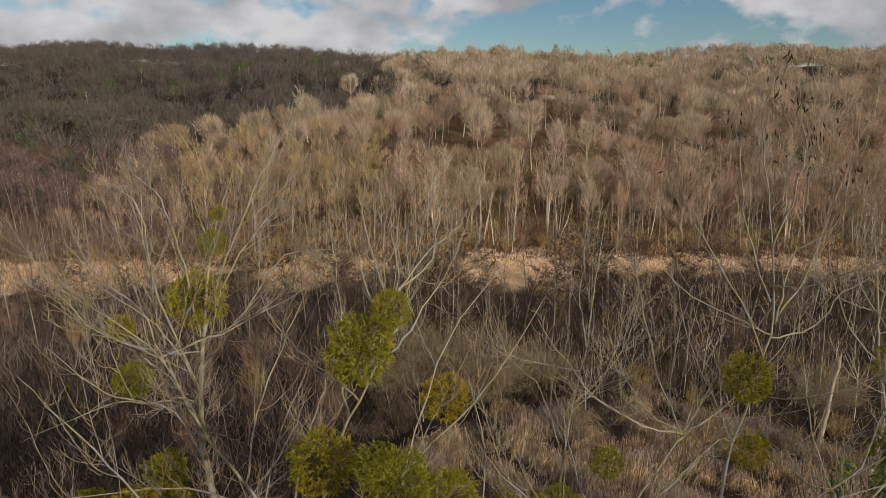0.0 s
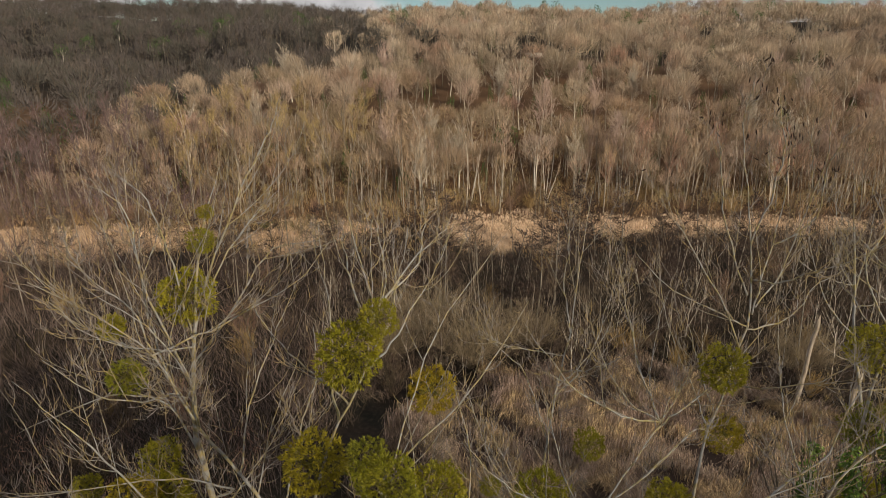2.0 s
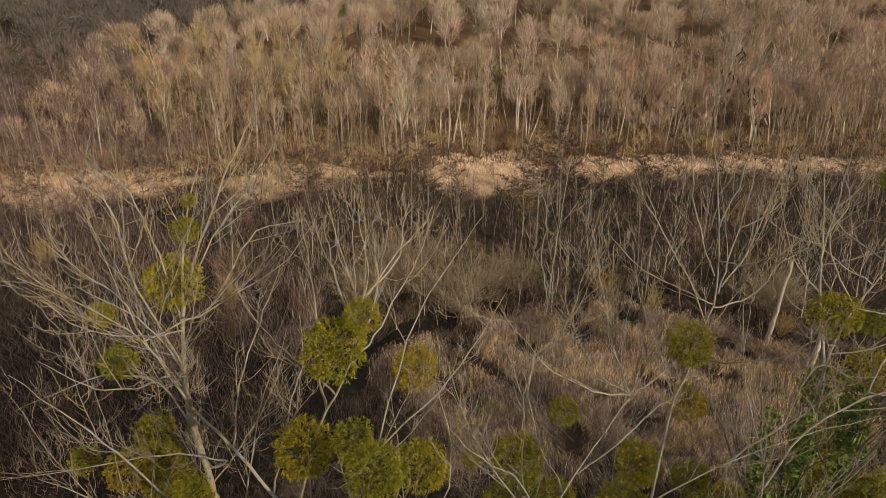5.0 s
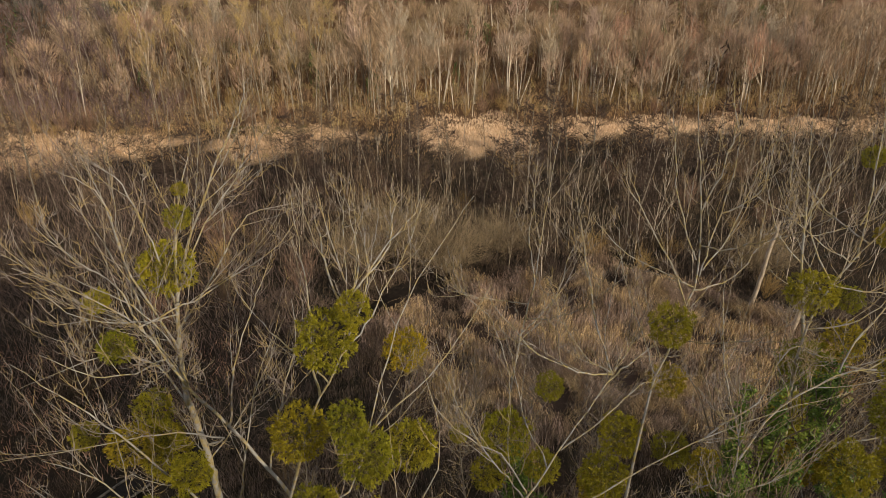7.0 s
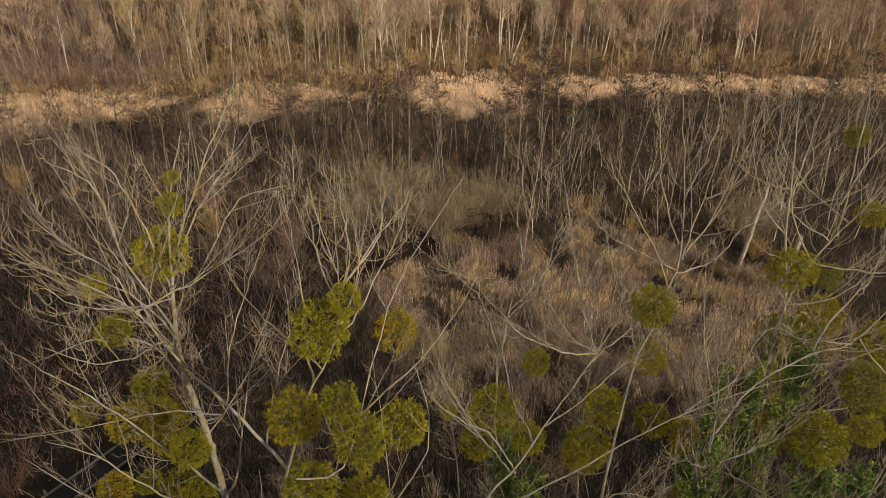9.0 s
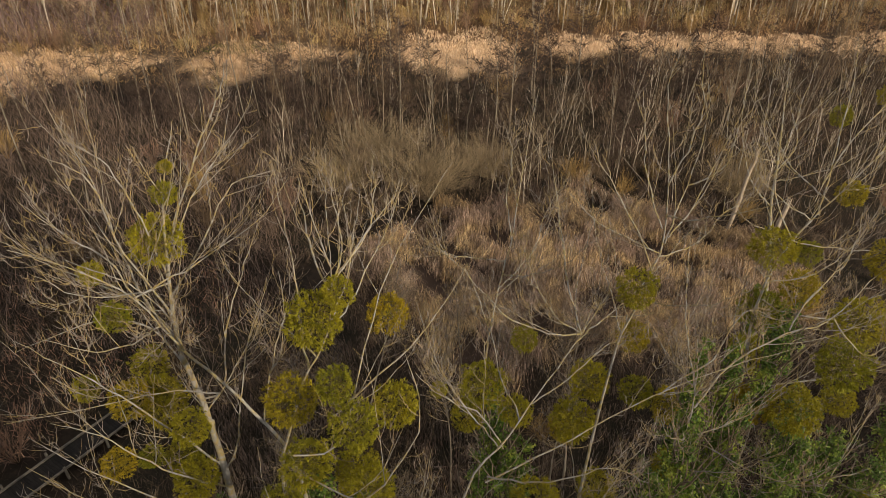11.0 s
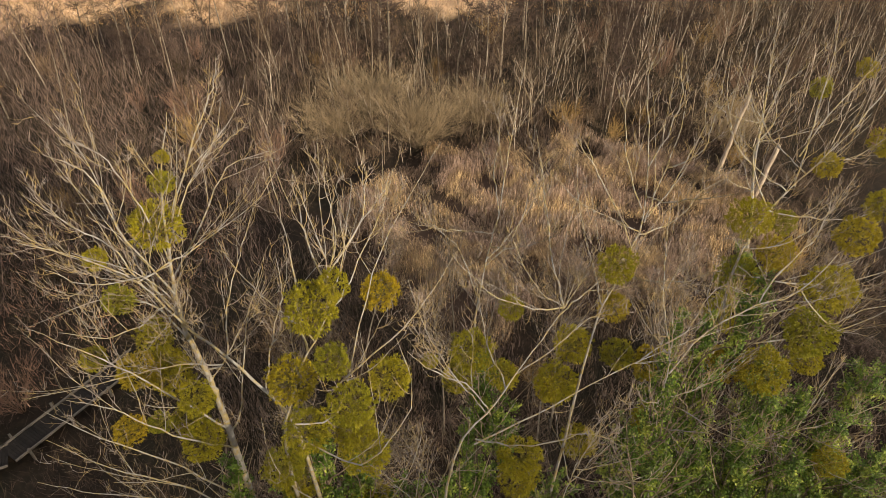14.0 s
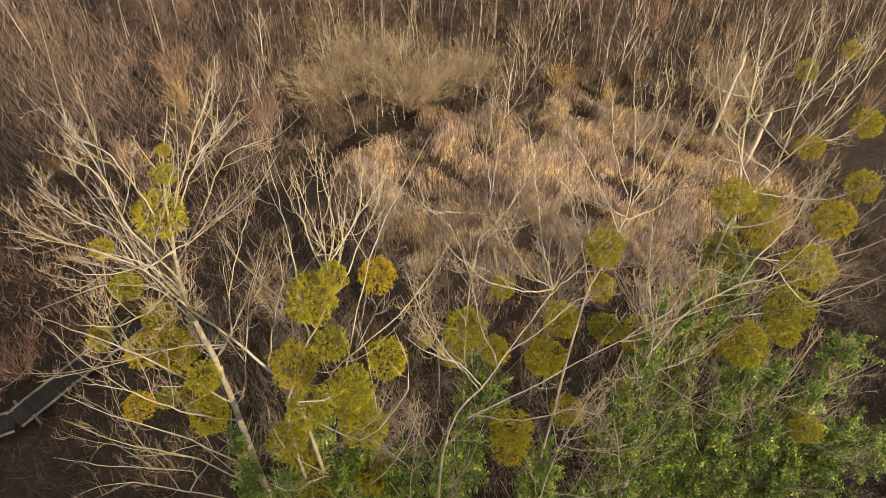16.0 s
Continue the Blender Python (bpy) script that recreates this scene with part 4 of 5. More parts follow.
LIMBS_WEST_LOW = [
    [(-2.90, 7.35, 14.92), (-3.17, 7.20, 15.07), (-3.68, 6.70, 16.97), (-4.24, 6.30, 18.24), (-4.74, 5.90, 19.78)],
    [(-2.90, 7.37, 14.03), (-3.14, 7.10, 14.25), (-4.03, 6.60, 15.93), (-4.71, 6.20, 17.27), (-5.47, 5.90, 17.60)],
    [(-3.30, 7.07, 15.55), (-3.14, 7.20, 15.78), (-3.74, 6.80, 17.60), (-4.33, 6.50, 18.72), (-4.83, 6.20, 20.01)],
    [(-4.04, 6.59, 15.95), (-3.89, 6.80, 16.20), (-4.44, 6.50, 17.07), (-4.89, 6.20, 17.90), (-5.36, 6.00, 18.69)],
    [(-2.90, 7.31, 17.16), (-3.55, 6.70, 18.50), (-3.95, 6.20, 19.85), (-4.39, 6.00, 20.38)],
    [(-3.05, 7.38, 19.97), (-3.68, 7.60, 20.60), (-4.61, 7.80, 20.50), (-5.90, 8.00, 19.94)]]
LIMBS_WEST_LOW_UPPER = [
    [(-3.03, 7.50, 21.50), (-3.05, 7.30, 22.67), (-3.15, 7.20, 23.47), (-3.48, 7.20, 23.85)],
    [(-3.06, 7.44, 20.83), (-3.32, 7.00, 22.27), (-3.38, 6.80, 23.32), (-3.81, 6.80, 23.71)],
    [(-2.91, 7.55, 22.05), (-2.19, 7.40, 23.48), (-1.86, 7.40, 24.06), (-1.69, 7.50, 24.50)]]
poplar([(-2.90, 7.30, 17.61), (-2.95, 7.35, 19.03), (-3.10, 7.40, 20.38), (-3.00, 7.50, 21.60), (-2.82, 7.60, 22.83), (-2.56, 7.80, 23.73)],
       LIMBS_WEST + LIMBS_WEST_LOW + LIMBS_WEST_LOW_UPPER, 0.067, 101, POPLAR, None, 8, low=4)
LIMBS_WEST_LEANING = [
    [(-2.48, 7.10, 19.84), (-2.30, 7.30, 20.75), (-1.91, 7.60, 21.65), (-1.69, 7.80, 22.19)],
    [(-2.94, 7.15, 20.49), (-2.91, 6.90, 21.37), (-3.12, 6.60, 22.20), (-3.50, 6.30, 22.79)],
    [(-3.28, 7.00, 21.51), (-3.57, 7.10, 22.13), (-4.11, 7.20, 22.54), (-4.43, 7.30, 22.92)],
    [(-1.96, 6.90, 19.17), (-1.66, 6.80, 20.49), (-1.38, 6.80, 21.33), (-1.37, 6.90, 22.03)]]
poplar([(-1.39, 6.50, 16.92), (-1.59, 6.70, 18.54), (-1.96, 6.90, 19.17), (-2.48, 7.10, 19.84), (-2.94, 7.15, 20.49), (-3.28, 7.00, 21.51), (-3.80, 6.90, 22.11), (-4.36, 6.60, 22.67)],
       LIMBS_WEST_LEANING, 0.043, 109, POPLAR, (-0.9, 7.4), 7, low=3)
LIMBS_MIDDLE = [
    [(-0.56, 5.57, 22.54), (-0.83, 6.30, 22.78), (-1.00, 7.00, 22.91), (-1.13, 7.60, 23.04)],
    [(-0.54, 5.64, 22.65), (-0.17, 6.00, 23.10), (0.02, 6.40, 23.26), (0.19, 6.70, 23.44)],
    [(-0.59, 5.60, 22.47), (-0.43, 6.20, 22.74), (-0.45, 6.60, 23.05), (-0.42, 7.00, 23.37)],
    [(-0.43, 5.68, 22.79), (-0.20, 6.30, 22.90), (-0.15, 6.70, 23.21), (-0.13, 7.00, 23.59)],
    [(-1.36, 5.89, 19.59), (-0.72, 5.90, 19.73), (-0.29, 6.50, 20.88), (0.12, 7.20, 21.71), (0.62, 8.00, 22.13), (1.17, 8.80, 22.48)],
    [(-0.55, 6.14, 20.20), (-0.51, 5.70, 20.75), (0.28, 5.60, 21.60), (0.70, 5.70, 22.11), (1.09, 5.90, 22.65)]]
LIMBS_MIDDLE_UPPER = [
    [(-1.43, 5.99, 19.21), (-0.50, 5.30, 19.37), (0.07, 5.00, 20.44), (0.37, 4.90, 21.46), (0.24, 4.90, 22.36)],
    [(-1.67, 6.49, 15.55), (-1.15, 6.60, 15.78), (-1.61, 6.20, 17.24), (-1.80, 6.00, 18.55), (-1.79, 6.00, 19.67)],
    [(-1.63, 6.48, 14.82), (-0.98, 6.50, 15.22), (-0.08, 6.00, 17.09), (0.36, 5.80, 18.48), (0.49, 5.80, 19.59)],
    [(-1.27, 6.50, 16.15), (-1.44, 6.00, 16.96), (-1.76, 5.60, 17.39), (-2.08, 5.40, 18.23)]]
poplar([(-1.78, 6.50, 17.31), (-1.09, 5.50, 21.04), (-0.65, 5.40, 22.05), (-0.54, 5.60, 22.63), (-0.61, 6.30, 22.93), (-0.65, 7.00, 23.14), (-0.68, 7.60, 23.29)],
       LIMBS_MIDDLE + LIMBS_MIDDLE_UPPER, 0.035, 102, POPLAR, (-0.9, 6.4), 4, low=4)
LIMBS_THIN = [
    [(1.79, 8.60, 19.26), (1.39, 8.80, 20.31), (0.93, 9.20, 20.67), (0.67, 9.60, 21.37)],
    [(1.92, 8.76, 19.96), (2.52, 9.00, 20.58), (2.85, 9.40, 21.26), (3.21, 9.80, 21.70)],
    [(2.19, 9.20, 20.83), (2.14, 9.50, 21.58), (2.26, 9.80, 22.18), (2.35, 10.20, 22.63)]]
poplar([(1.71, 8.50, 15.42), (1.72, 8.50, 18.50), (1.88, 8.70, 19.84), (2.19, 9.20, 20.83), (2.48, 10.00, 21.74), (3.02, 11.50, 22.73)],
       LIMBS_THIN, 0.027, 103, POPLAR, (1.7, 9.2), 5, low=5)
LIMBS_EAST = [
    [(3.95, 7.20, 21.93), (4.12, 7.30, 22.68), (4.23, 7.20, 23.65), (3.93, 6.90, 24.58)],
    [(3.98, 7.20, 22.03), (4.41, 7.40, 22.60), (4.56, 7.30, 23.62), (4.38, 7.00, 24.58)],
    [(3.86, 7.20, 22.19), (3.50, 7.10, 23.02), (3.23, 7.00, 23.76), (3.08, 6.90, 24.33)],
    [(3.84, 7.25, 22.82), (3.99, 7.20, 23.50), (3.91, 7.00, 24.18), (3.78, 6.90, 24.62)],
    [(3.88, 7.15, 21.76), (4.44, 7.30, 21.76), (4.86, 7.50, 22.17), (5.30, 7.70, 22.36)],
    [(3.80, 7.10, 21.53), (3.30, 7.20, 22.61), (3.09, 7.30, 23.11), (2.99, 7.40, 23.40)],
    [(4.13, 7.29, 22.80), (4.49, 7.10, 23.23), (4.44, 6.90, 23.90), (4.58, 6.80, 24.24)]]
poplar([(3.11, 6.60, 16.46), (3.37, 6.90, 19.93), (3.65, 7.05, 20.94), (3.92, 7.20, 21.96), (3.77, 7.25, 23.18), (3.49, 7.10, 24.23), (3.46, 6.90, 24.70)],
       LIMBS_EAST, 0.026, 104, POPLAR, (2.9, 7.0), 4, 70, low=5)
LIMBS_LEANING = [
    [(2.00, 6.18, 19.99), (2.62, 6.20, 20.47), (3.05, 6.40, 20.79), (3.50, 6.60, 20.45)],
    [(1.57, 5.93, 19.38), (1.18, 5.80, 20.35), (0.71, 5.70, 20.74), (0.27, 5.60, 21.30)],
    [(1.32, 5.80, 18.82), (2.57, 5.90, 19.54), (4.11, 6.20, 20.15), (6.09, 6.60, 20.40)],
    [(3.85, 6.15, 20.05), (4.51, 6.20, 20.63), (4.80, 6.30, 21.27), (5.46, 6.40, 20.92)],
    [(1.34, 5.82, 18.93), (2.07, 5.20, 19.56), (2.73, 5.00, 20.11), (3.28, 4.90, 19.82)]]
poplar([(0.88, 5.60, 18.01), (1.73, 6.00, 19.70), (2.48, 6.50, 20.52), (3.00, 7.00, 20.81), (3.25, 7.20, 21.29)],
       LIMBS_LEANING, 0.037, 105, POPLAR, (0.9, 6.6), 7, low=6)
LIMBS_FAR_EAST = [
    [(6.84, 8.70, 20.01), (7.52, 8.50, 20.24), (8.09, 8.60, 20.88), (8.47, 8.80, 21.54)],
    [(7.12, 8.80, 20.80), (6.63, 9.00, 21.86), (6.94, 9.20, 22.48), (6.61, 9.40, 23.21)],
    [(6.77, 8.60, 19.69), (7.59, 8.30, 19.05), (7.33, 8.10, 18.83), (6.56, 8.00, 18.25)],
    [(7.50, 8.90, 21.25), (7.60, 9.20, 22.03), (7.87, 9.80, 23.11), (7.96, 10.20, 23.94)],
    [(7.51, 9.08, 21.75), (7.96, 9.30, 22.60), (8.52, 9.60, 22.96), (9.08, 9.90, 23.33)],
    [(7.87, 9.00, 21.69), (8.40, 9.20, 21.55), (9.00, 9.40, 21.55), (9.70, 9.60, 21.95)],
    [(7.12, 8.80, 20.80), (7.90, 8.70, 20.70), (8.70, 8.60, 20.72), (9.60, 8.60, 21.20)],
    [(6.72, 8.60, 19.50), (8.00, 8.30, 19.40), (9.20, 8.20, 19.60), (10.30, 8.30, 20.30)],
    [(6.85, 8.50, 17.50), (8.20, 8.20, 17.90), (9.40, 8.00, 18.40), (10.60, 8.00, 19.30)],
    [(8.40, 9.20, 22.15), (9.00, 9.50, 22.70), (9.50, 9.80, 23.20), (9.90, 10.10, 23.70)]]
poplar([(6.87, 8.50, 16.70), (6.70, 8.60, 19.56), (7.12, 8.80, 20.80), (7.87, 9.00, 21.69), (8.73, 9.30, 22.42)],
       LIMBS_FAR_EAST, 0.048, 106, POPLAR, (7.0, 9.4), 5, low=5)
LIMBS_LOW_EAST = [
    [(4.50, 6.25, 19.60), (5.00, 6.40, 20.35), (5.75, 6.50, 20.80), (6.36, 6.50, 20.98), (6.99, 6.80, 21.44), (7.60, 7.00, 21.97)],
    [(6.36, 6.50, 20.98), (6.99, 6.40, 20.34), (7.46, 6.40, 20.53), (8.11, 6.40, 20.71)],
    [(5.00, 6.40, 20.35), (4.95, 6.35, 20.60), (4.84, 6.50, 20.88), (4.61, 6.60, 20.59)],
    [(5.75, 6.50, 20.80), (6.03, 6.60, 21.35), (6.60, 6.90, 21.70), (6.65, 7.10, 22.35)]]
poplar([(5.00, 6.30, 14.80), (4.72, 6.25, 17.20), (4.50, 6.25, 19.30), (4.42, 6.30, 20.20), (4.30, 6.35, 20.90)],
       LIMBS_LOW_EAST, 0.037, 107, POPLAR, (5.0, 6.8), 6, low=7)
TANGLE = "low bare poplar with hooked reddish-grey twigs below the taller crowns"
poplar([(2.90, 5.90, 14.00), (3.00, 5.95, 16.20), (3.20, 6.00, 17.60), (3.50, 6.10, 18.50)], [], 0.022, 110, TANGLE, (2.8, 6.3), 6, low=9)
poplar([(0.40, 6.00, 13.60), (0.30, 6.00, 16.00), (0.45, 6.10, 17.60), (0.60, 6.20, 18.60)], [], 0.022, 111, TANGLE, (0.3, 6.4), 6, low=7)
poplar([(7.60, 6.60, 13.50), (7.80, 6.70, 16.00), (8.10, 6.90, 17.60), (8.70, 7.30, 18.40)], [], 0.03, 112, TANGLE, (7.5, 7.0), 6, low=9)
LIMBS_BACK = [
    [(10.07, 14.00, 19.63), (9.47, 14.00, 20.59), (9.50, 14.20, 21.53), (9.55, 14.40, 22.15)],
    [(10.07, 14.00, 19.63), (10.31, 14.20, 20.62), (10.49, 14.40, 21.71), (10.65, 14.60, 22.19)],
    [(10.09, 13.80, 18.56), (9.20, 13.60, 19.55), (8.86, 13.80, 20.55), (8.72, 14.00, 21.63)]]
poplar([(10.65, 13.50, 15.06), (10.09, 13.80, 18.56), (10.02, 14.00, 19.79), (9.88, 14.20, 21.23), (9.79, 14.50, 22.65)],
       LIMBS_BACK, 0.05, 108, POPLAR, (10.3, 13.2), 4, low=4)


rng = np.random.default_rng(31)
under = [pole_tree("sapling_tree", 10 + 1.2 * k, 0.06, M_PALE, M_TWIG, rng, "spindly bare sapling with curved pale twigs under the poplars", 0.45, 40, 0.15, 8, 3, 0.16, 0.006, (0.5, 1.0)) for k in range(3)]
xy = scatter(rng, -3, 22, 9.0, 24, 2.9, lambda x, y: ~BOARDWALK(x, y) & ((x < 2) | (y > 14)))
spread_copies(under, xy[rng.uniform(size=len(xy)) < 0.6], rng, "saplings under the poplars", 0.7, 1.0, 0.1)
# Unseen wood added behind the camera to shade the poplars and near floor.
xy = scatter(rng, -60, 240, -140, -8, 6.2)
xy = xy[(xy[:, 1] < -12) | (np.abs(xy[:, 0]) > 8)]
(wood, wtint), (crown, ctint) = wood_geometry(xy, rng.uniform(14, 21, len(xy)), rng.uniform(5.5, 8.5, len(xy)), rng, 75, wtwig=0.15, low=0.25, short=1.6)
tagged(tinted("rear_wood_trunks", wood, wtint, M_WOODTRUNK), "bare grey trunks of an unseen wood added behind for shade", "woodland", kind="stuff")
tagged(tinted("rear_wood_crowns", crown, ctint, M_WOODS), "leafless brown crowns of an unseen wood added behind for shade", "woodland", kind="stuff")

# ---------------------------------------------------------------- mistletoe


def mistletoe_model(seed, tint_leafy):
    """A ball of forked green stems with paired leaves, one metre across."""
    g = np.random.default_rng(seed)
    ball = thing("mistletoe", (0, 0, 0), "round yellow-green mistletoe clump on a poplar branch", "mistletoe", "mistletoe clumps")
    n = 40
    D = unit(g.normal(size=(n, 3)))
    P, R = stems(np.zeros((n, 3)), D, g.uniform(0.3, 0.42, n), np.full(n, 0.007), 4, g, 0.15, 0, 0.6)
    p, d, l, r = sprout(P, R, np.full(n, 0.3), 4, g, 0.45, 1.0, (0.3, 0.8), 0.5, 0.7, 0.2)
    S, SR = stems(p, d, l, np.full(len(l), 0.004), 3, g, 0.15, 0, 0.7)
    stuff("stalk", joined([tubes(P, R, 3), blades(S[:, 0], S[:, 2], 0.009, g)]), M_MSTEM, ball)
    sprays = tint_leafy // 13
    c = unit(g.normal(size=(sprays, 3)))
    deep = 0.24 + 0.2 * g.uniform(0, 1, (sprays, 1)) ** 0.45
    lump = 1 + 0.1 * np.sin(c[:, :1] * 5 + seed) * np.cos(c[:, 1:2] * 4 + 2 * seed) + 0.08 * np.sin(c[:, 2:] * 7 + c[:, :1] * 4 + seed)
    way = unit(c + g.normal(size=c.shape) * 0.35 + np.array([0, 0, -0.12]))
    c = c * deep * lump * np.array([1, 1, 0.92])
    k = np.repeat(np.arange(sprays), 13)
    a = unit(way[k] + g.normal(size=(len(k), 3)) * 0.5)
    p = c[k] + a * g.uniform(0, 0.055, (len(k), 1))
    V, f, s = blades(p, p + a * g.uniform(0.03, 0.056, (len(k), 1)), 0.019, g)
    tagged(part("foliage", (V, f, s), M_MISTLE, ball), kind="stuff")
    return ball


MISTLE_WEST = [(-2.79, 7.55, 22.85, 0.38), (-3.06, 7.55, 22.14, 0.80), (-3.86, 7.20, 21.88, 0.36), (-3.65, 6.95, 21.33, 0.48), (-2.92, 6.60, 19.50, 0.62), (-4.38, 7.00, 18.34, 0.60), (-3.31, 7.10, 17.77, 0.81), (-4.16, 7.60, 19.15, 0.77), (-3.86, 8.00, 18.53, 0.83), (-4.00, 8.20, 19.32, 0.70), (-5.29, 8.40, 18.68, 0.52), (-2.72, 7.60, 23.20, 0.22)]
MISTLE_MIDDLE = [(-0.76, 5.45, 22.32, 0.71), (-0.47, 5.40, 22.71, 0.38), (0.01, 7.10, 21.02, 0.64), (-1.13, 5.30, 21.26, 0.67), (-0.71, 6.00, 20.77, 0.57), (-0.37, 4.70, 21.44, 0.60), (0.07, 5.90, 20.47, 0.67), (-1.22, 6.00, 19.28, 0.83), (-0.39, 5.90, 18.76, 0.85), (-1.78, 6.20, 18.08, 0.75), (-1.73, 6.90, 16.69, 0.94), (-0.61, 6.80, 18.09, 0.79), (-0.40, 6.60, 15.97, 0.98), (-1.57, 6.40, 16.01, 0.85), (2.37, 6.60, 16.42, 0.83), (2.09, 7.40, 18.52, 0.64), (6.34, 7.40, 18.29, 0.75), (3.09, 7.60, 17.79, 0.63), (-3.77, 7.90, 19.03, 0.60), (-3.75, 7.80, 17.42, 0.71), (-3.96, 7.20, 18.22, 0.44), (8.00, 7.40, 18.24, 0.65), (5.23, 7.60, 16.50, 0.66)]
MISTLE_THIN = [(1.50, 7.50, 19.10, 0.85), (2.28, 8.00, 19.60, 0.49), (2.14, 5.90, 18.14, 0.80), (0.70, 6.50, 20.05, 0.28), (1.35, 8.00, 17.84, 0.66)]
MISTLE_EAST = [(3.59, 7.00, 21.31, 0.65), (3.74, 7.10, 20.32, 0.55), (3.54, 8.00, 18.54, 0.80), (3.03, 7.20, 18.43, 0.82), (4.47, 8.00, 18.15, 0.69), (3.60, 7.00, 16.86, 0.77), (5.84, 9.00, 16.60, 0.90)]
MISTLE_FAR = [(7.01, 8.80, 19.24, 0.95), (6.76, 8.75, 20.71, 0.88), (7.54, 8.85, 20.49, 0.51), (8.06, 9.00, 21.59, 0.53), (7.23, 6.90, 21.66, 0.66), (7.83, 7.50, 20.00, 0.96), (6.86, 6.50, 20.01, 0.88), (6.82, 7.00, 18.55, 0.95), (8.14, 10.00, 22.61, 0.42), (8.88, 10.00, 22.95, 0.41), (9.45, 9.50, 21.70, 0.62), (9.15, 8.60, 20.90, 0.66), (8.41, 6.20, 16.58, 0.68), (8.23, 9.50, 19.16, 0.84), (7.63, 9.50, 17.49, 1.03)]

models = [mistletoe_model(s, 5800) for s in (1, 2, 3)]
rng = np.random.default_rng(5)
k = 0
for clumps in (MISTLE_WEST, MISTLE_MIDDLE, MISTLE_THIN, MISTLE_EAST, MISTLE_FAR):
    for x, y, z, d in clumps:
        m = Matrix.LocRotScale((x, y, z), Euler((rng.uniform(-0.3, 0.3), rng.uniform(-0.3, 0.3), rng.uniform(0, 6.28))), Vector((d, d, d * rng.uniform(0.92, 1.1))))
        if k < 3:
            models[k].matrix_basis = m
        else:
            copy_thing(models[k % 3], Matrix.Identity(4)).matrix_basis = m
        k += 1

# ---------------------------------------------------------------- ivy


def ivy_mass(place, size, leaves, seed, label):
    """A hanging mass of ivy: woody stems and many small pointed leaves."""
    g = np.random.default_rng(seed)
    ivy = thing("ivy", place, label, "ivy", "ivy on the poplars")
    n = 12
    P, R = stems(np.c_[g.normal(size=(n, 2)) * size[0] * 0.12, np.full(n, -size[2] * 0.5)], np.c_[g.normal(size=(n, 2)) * 0.15, np.ones(n)], np.full(n, size[2]), np.full(n, 0.018), 8, g, 0.12, 0.05, 0.4)
    stuff("stalk", tubes(P, R, 4), M_GREY, ivy)
    runs = int(34 + 46 * size[0] * size[2])
    root = np.c_[g.normal(size=(runs, 2)) * size[0] * 0.13, g.uniform(-0.52, 0.48, runs) * size[2]]
    out = unit(np.c_[g.normal(size=(runs, 2)), g.uniform(0.1, 1.2, runs)])
    C, _ = stems(root, out, g.uniform(0.25, 0.75, runs) * size[0], np.full(runs, 0.005), 5, g, 0.12, -0.16, 0.5)
    k = g.integers(0, runs, leaves)
    u = g.uniform(0.25, 1.0, leaves) ** 0.7 * 3.999
    i, f = u.astype(int), (u % 1)[:, None]
    c = C[k, i] * (1 - f) + C[k, i + 1] * f + g.normal(size=(leaves, 3)) * np.array([0.035, 0.035, 0.05])
    nrm = unit(out[k] * 0.5 + np.array([0.05, -0.15, 0.5]) + g.normal(size=c.shape) * 0.5)
    a = unit(np.cross(nrm, g.normal(size=c.shape)))
    b = np.cross(nrm, a)
    w = g.uniform(0.012, 0.027, (leaves, 1))
    V = np.stack([c - a * w, c + b * w * 0.9 - a * w * 0.2, c + a * w * 1.5, c - b * w * 0.9 - a * w * 0.2], 1).reshape(-1, 3)
    stuff("runner", blades(C[:, 0], C[:, 4], 0.012, g, C[:, 2] - (C[:, 0] * 0.45 + C[:, 4] * 0.55)), M_GREY, ivy)
    tagged(part("foliage", (V, np.arange(4 * leaves), np.full(leaves, 4)), M_IVY, ivy), kind="stuff")
    return ivy


IVY = "mass of glossy green ivy climbing a poplar trunk"
IVY_WEST = [(-3.06, 7.20, 16.21, 0.42, 1.50), (-3.04, 7.10, 14.75, 0.50, 1.60), (-2.04, 6.60, 15.96, 0.50, 1.20), (-1.26, 6.70, 17.32, 0.45, 1.30),
    (-1.15, 6.60, 15.78, 0.60, 1.60), (-0.64, 6.80, 16.43, 0.63, 2.00), (-0.15, 6.50, 15.28, 0.60, 1.40), (0.21, 6.40, 15.64, 0.72, 1.80),
    (1.55, 6.80, 15.80, 0.72, 2.40), (1.90, 8.00, 17.20, 0.54, 2.20), (2.21, 7.40, 16.65, 0.54, 2.20), (3.15, 6.60, 15.13, 0.90, 1.60),
    (4.63, 7.00, 16.00, 0.72, 2.00), (4.85, 6.80, 18.30, 0.63, 1.90), (4.95, 7.10, 19.30, 0.27, 1.70)]
IVY_MIDDLE = [(5.45, 7.00, 19.20, 0.38, 1.80), (5.62, 6.60, 16.46, 0.81, 2.00), (5.78, 6.90, 18.00, 0.63, 1.80), (5.97, 6.50, 15.50, 0.55, 2.20),
    (6.30, 7.30, 19.30, 0.54, 1.70), (6.43, 6.90, 15.10, 0.39, 2.40), (6.64, 6.40, 16.50, 0.59, 2.20), (6.73, 6.25, 15.60, 0.65, 1.60),
    (7.00, 8.00, 19.00, 0.72, 1.60), (7.13, 6.80, 16.10, 0.42, 2.40), (7.27, 7.20, 16.74, 0.72, 1.80), (7.37, 6.20, 14.50, 0.67, 1.98),
    (7.45, 6.15, 16.45, 0.70, 1.60), (7.93, 6.60, 14.10, 0.48, 2.16), (7.93, 7.00, 16.69, 0.55, 1.76)]
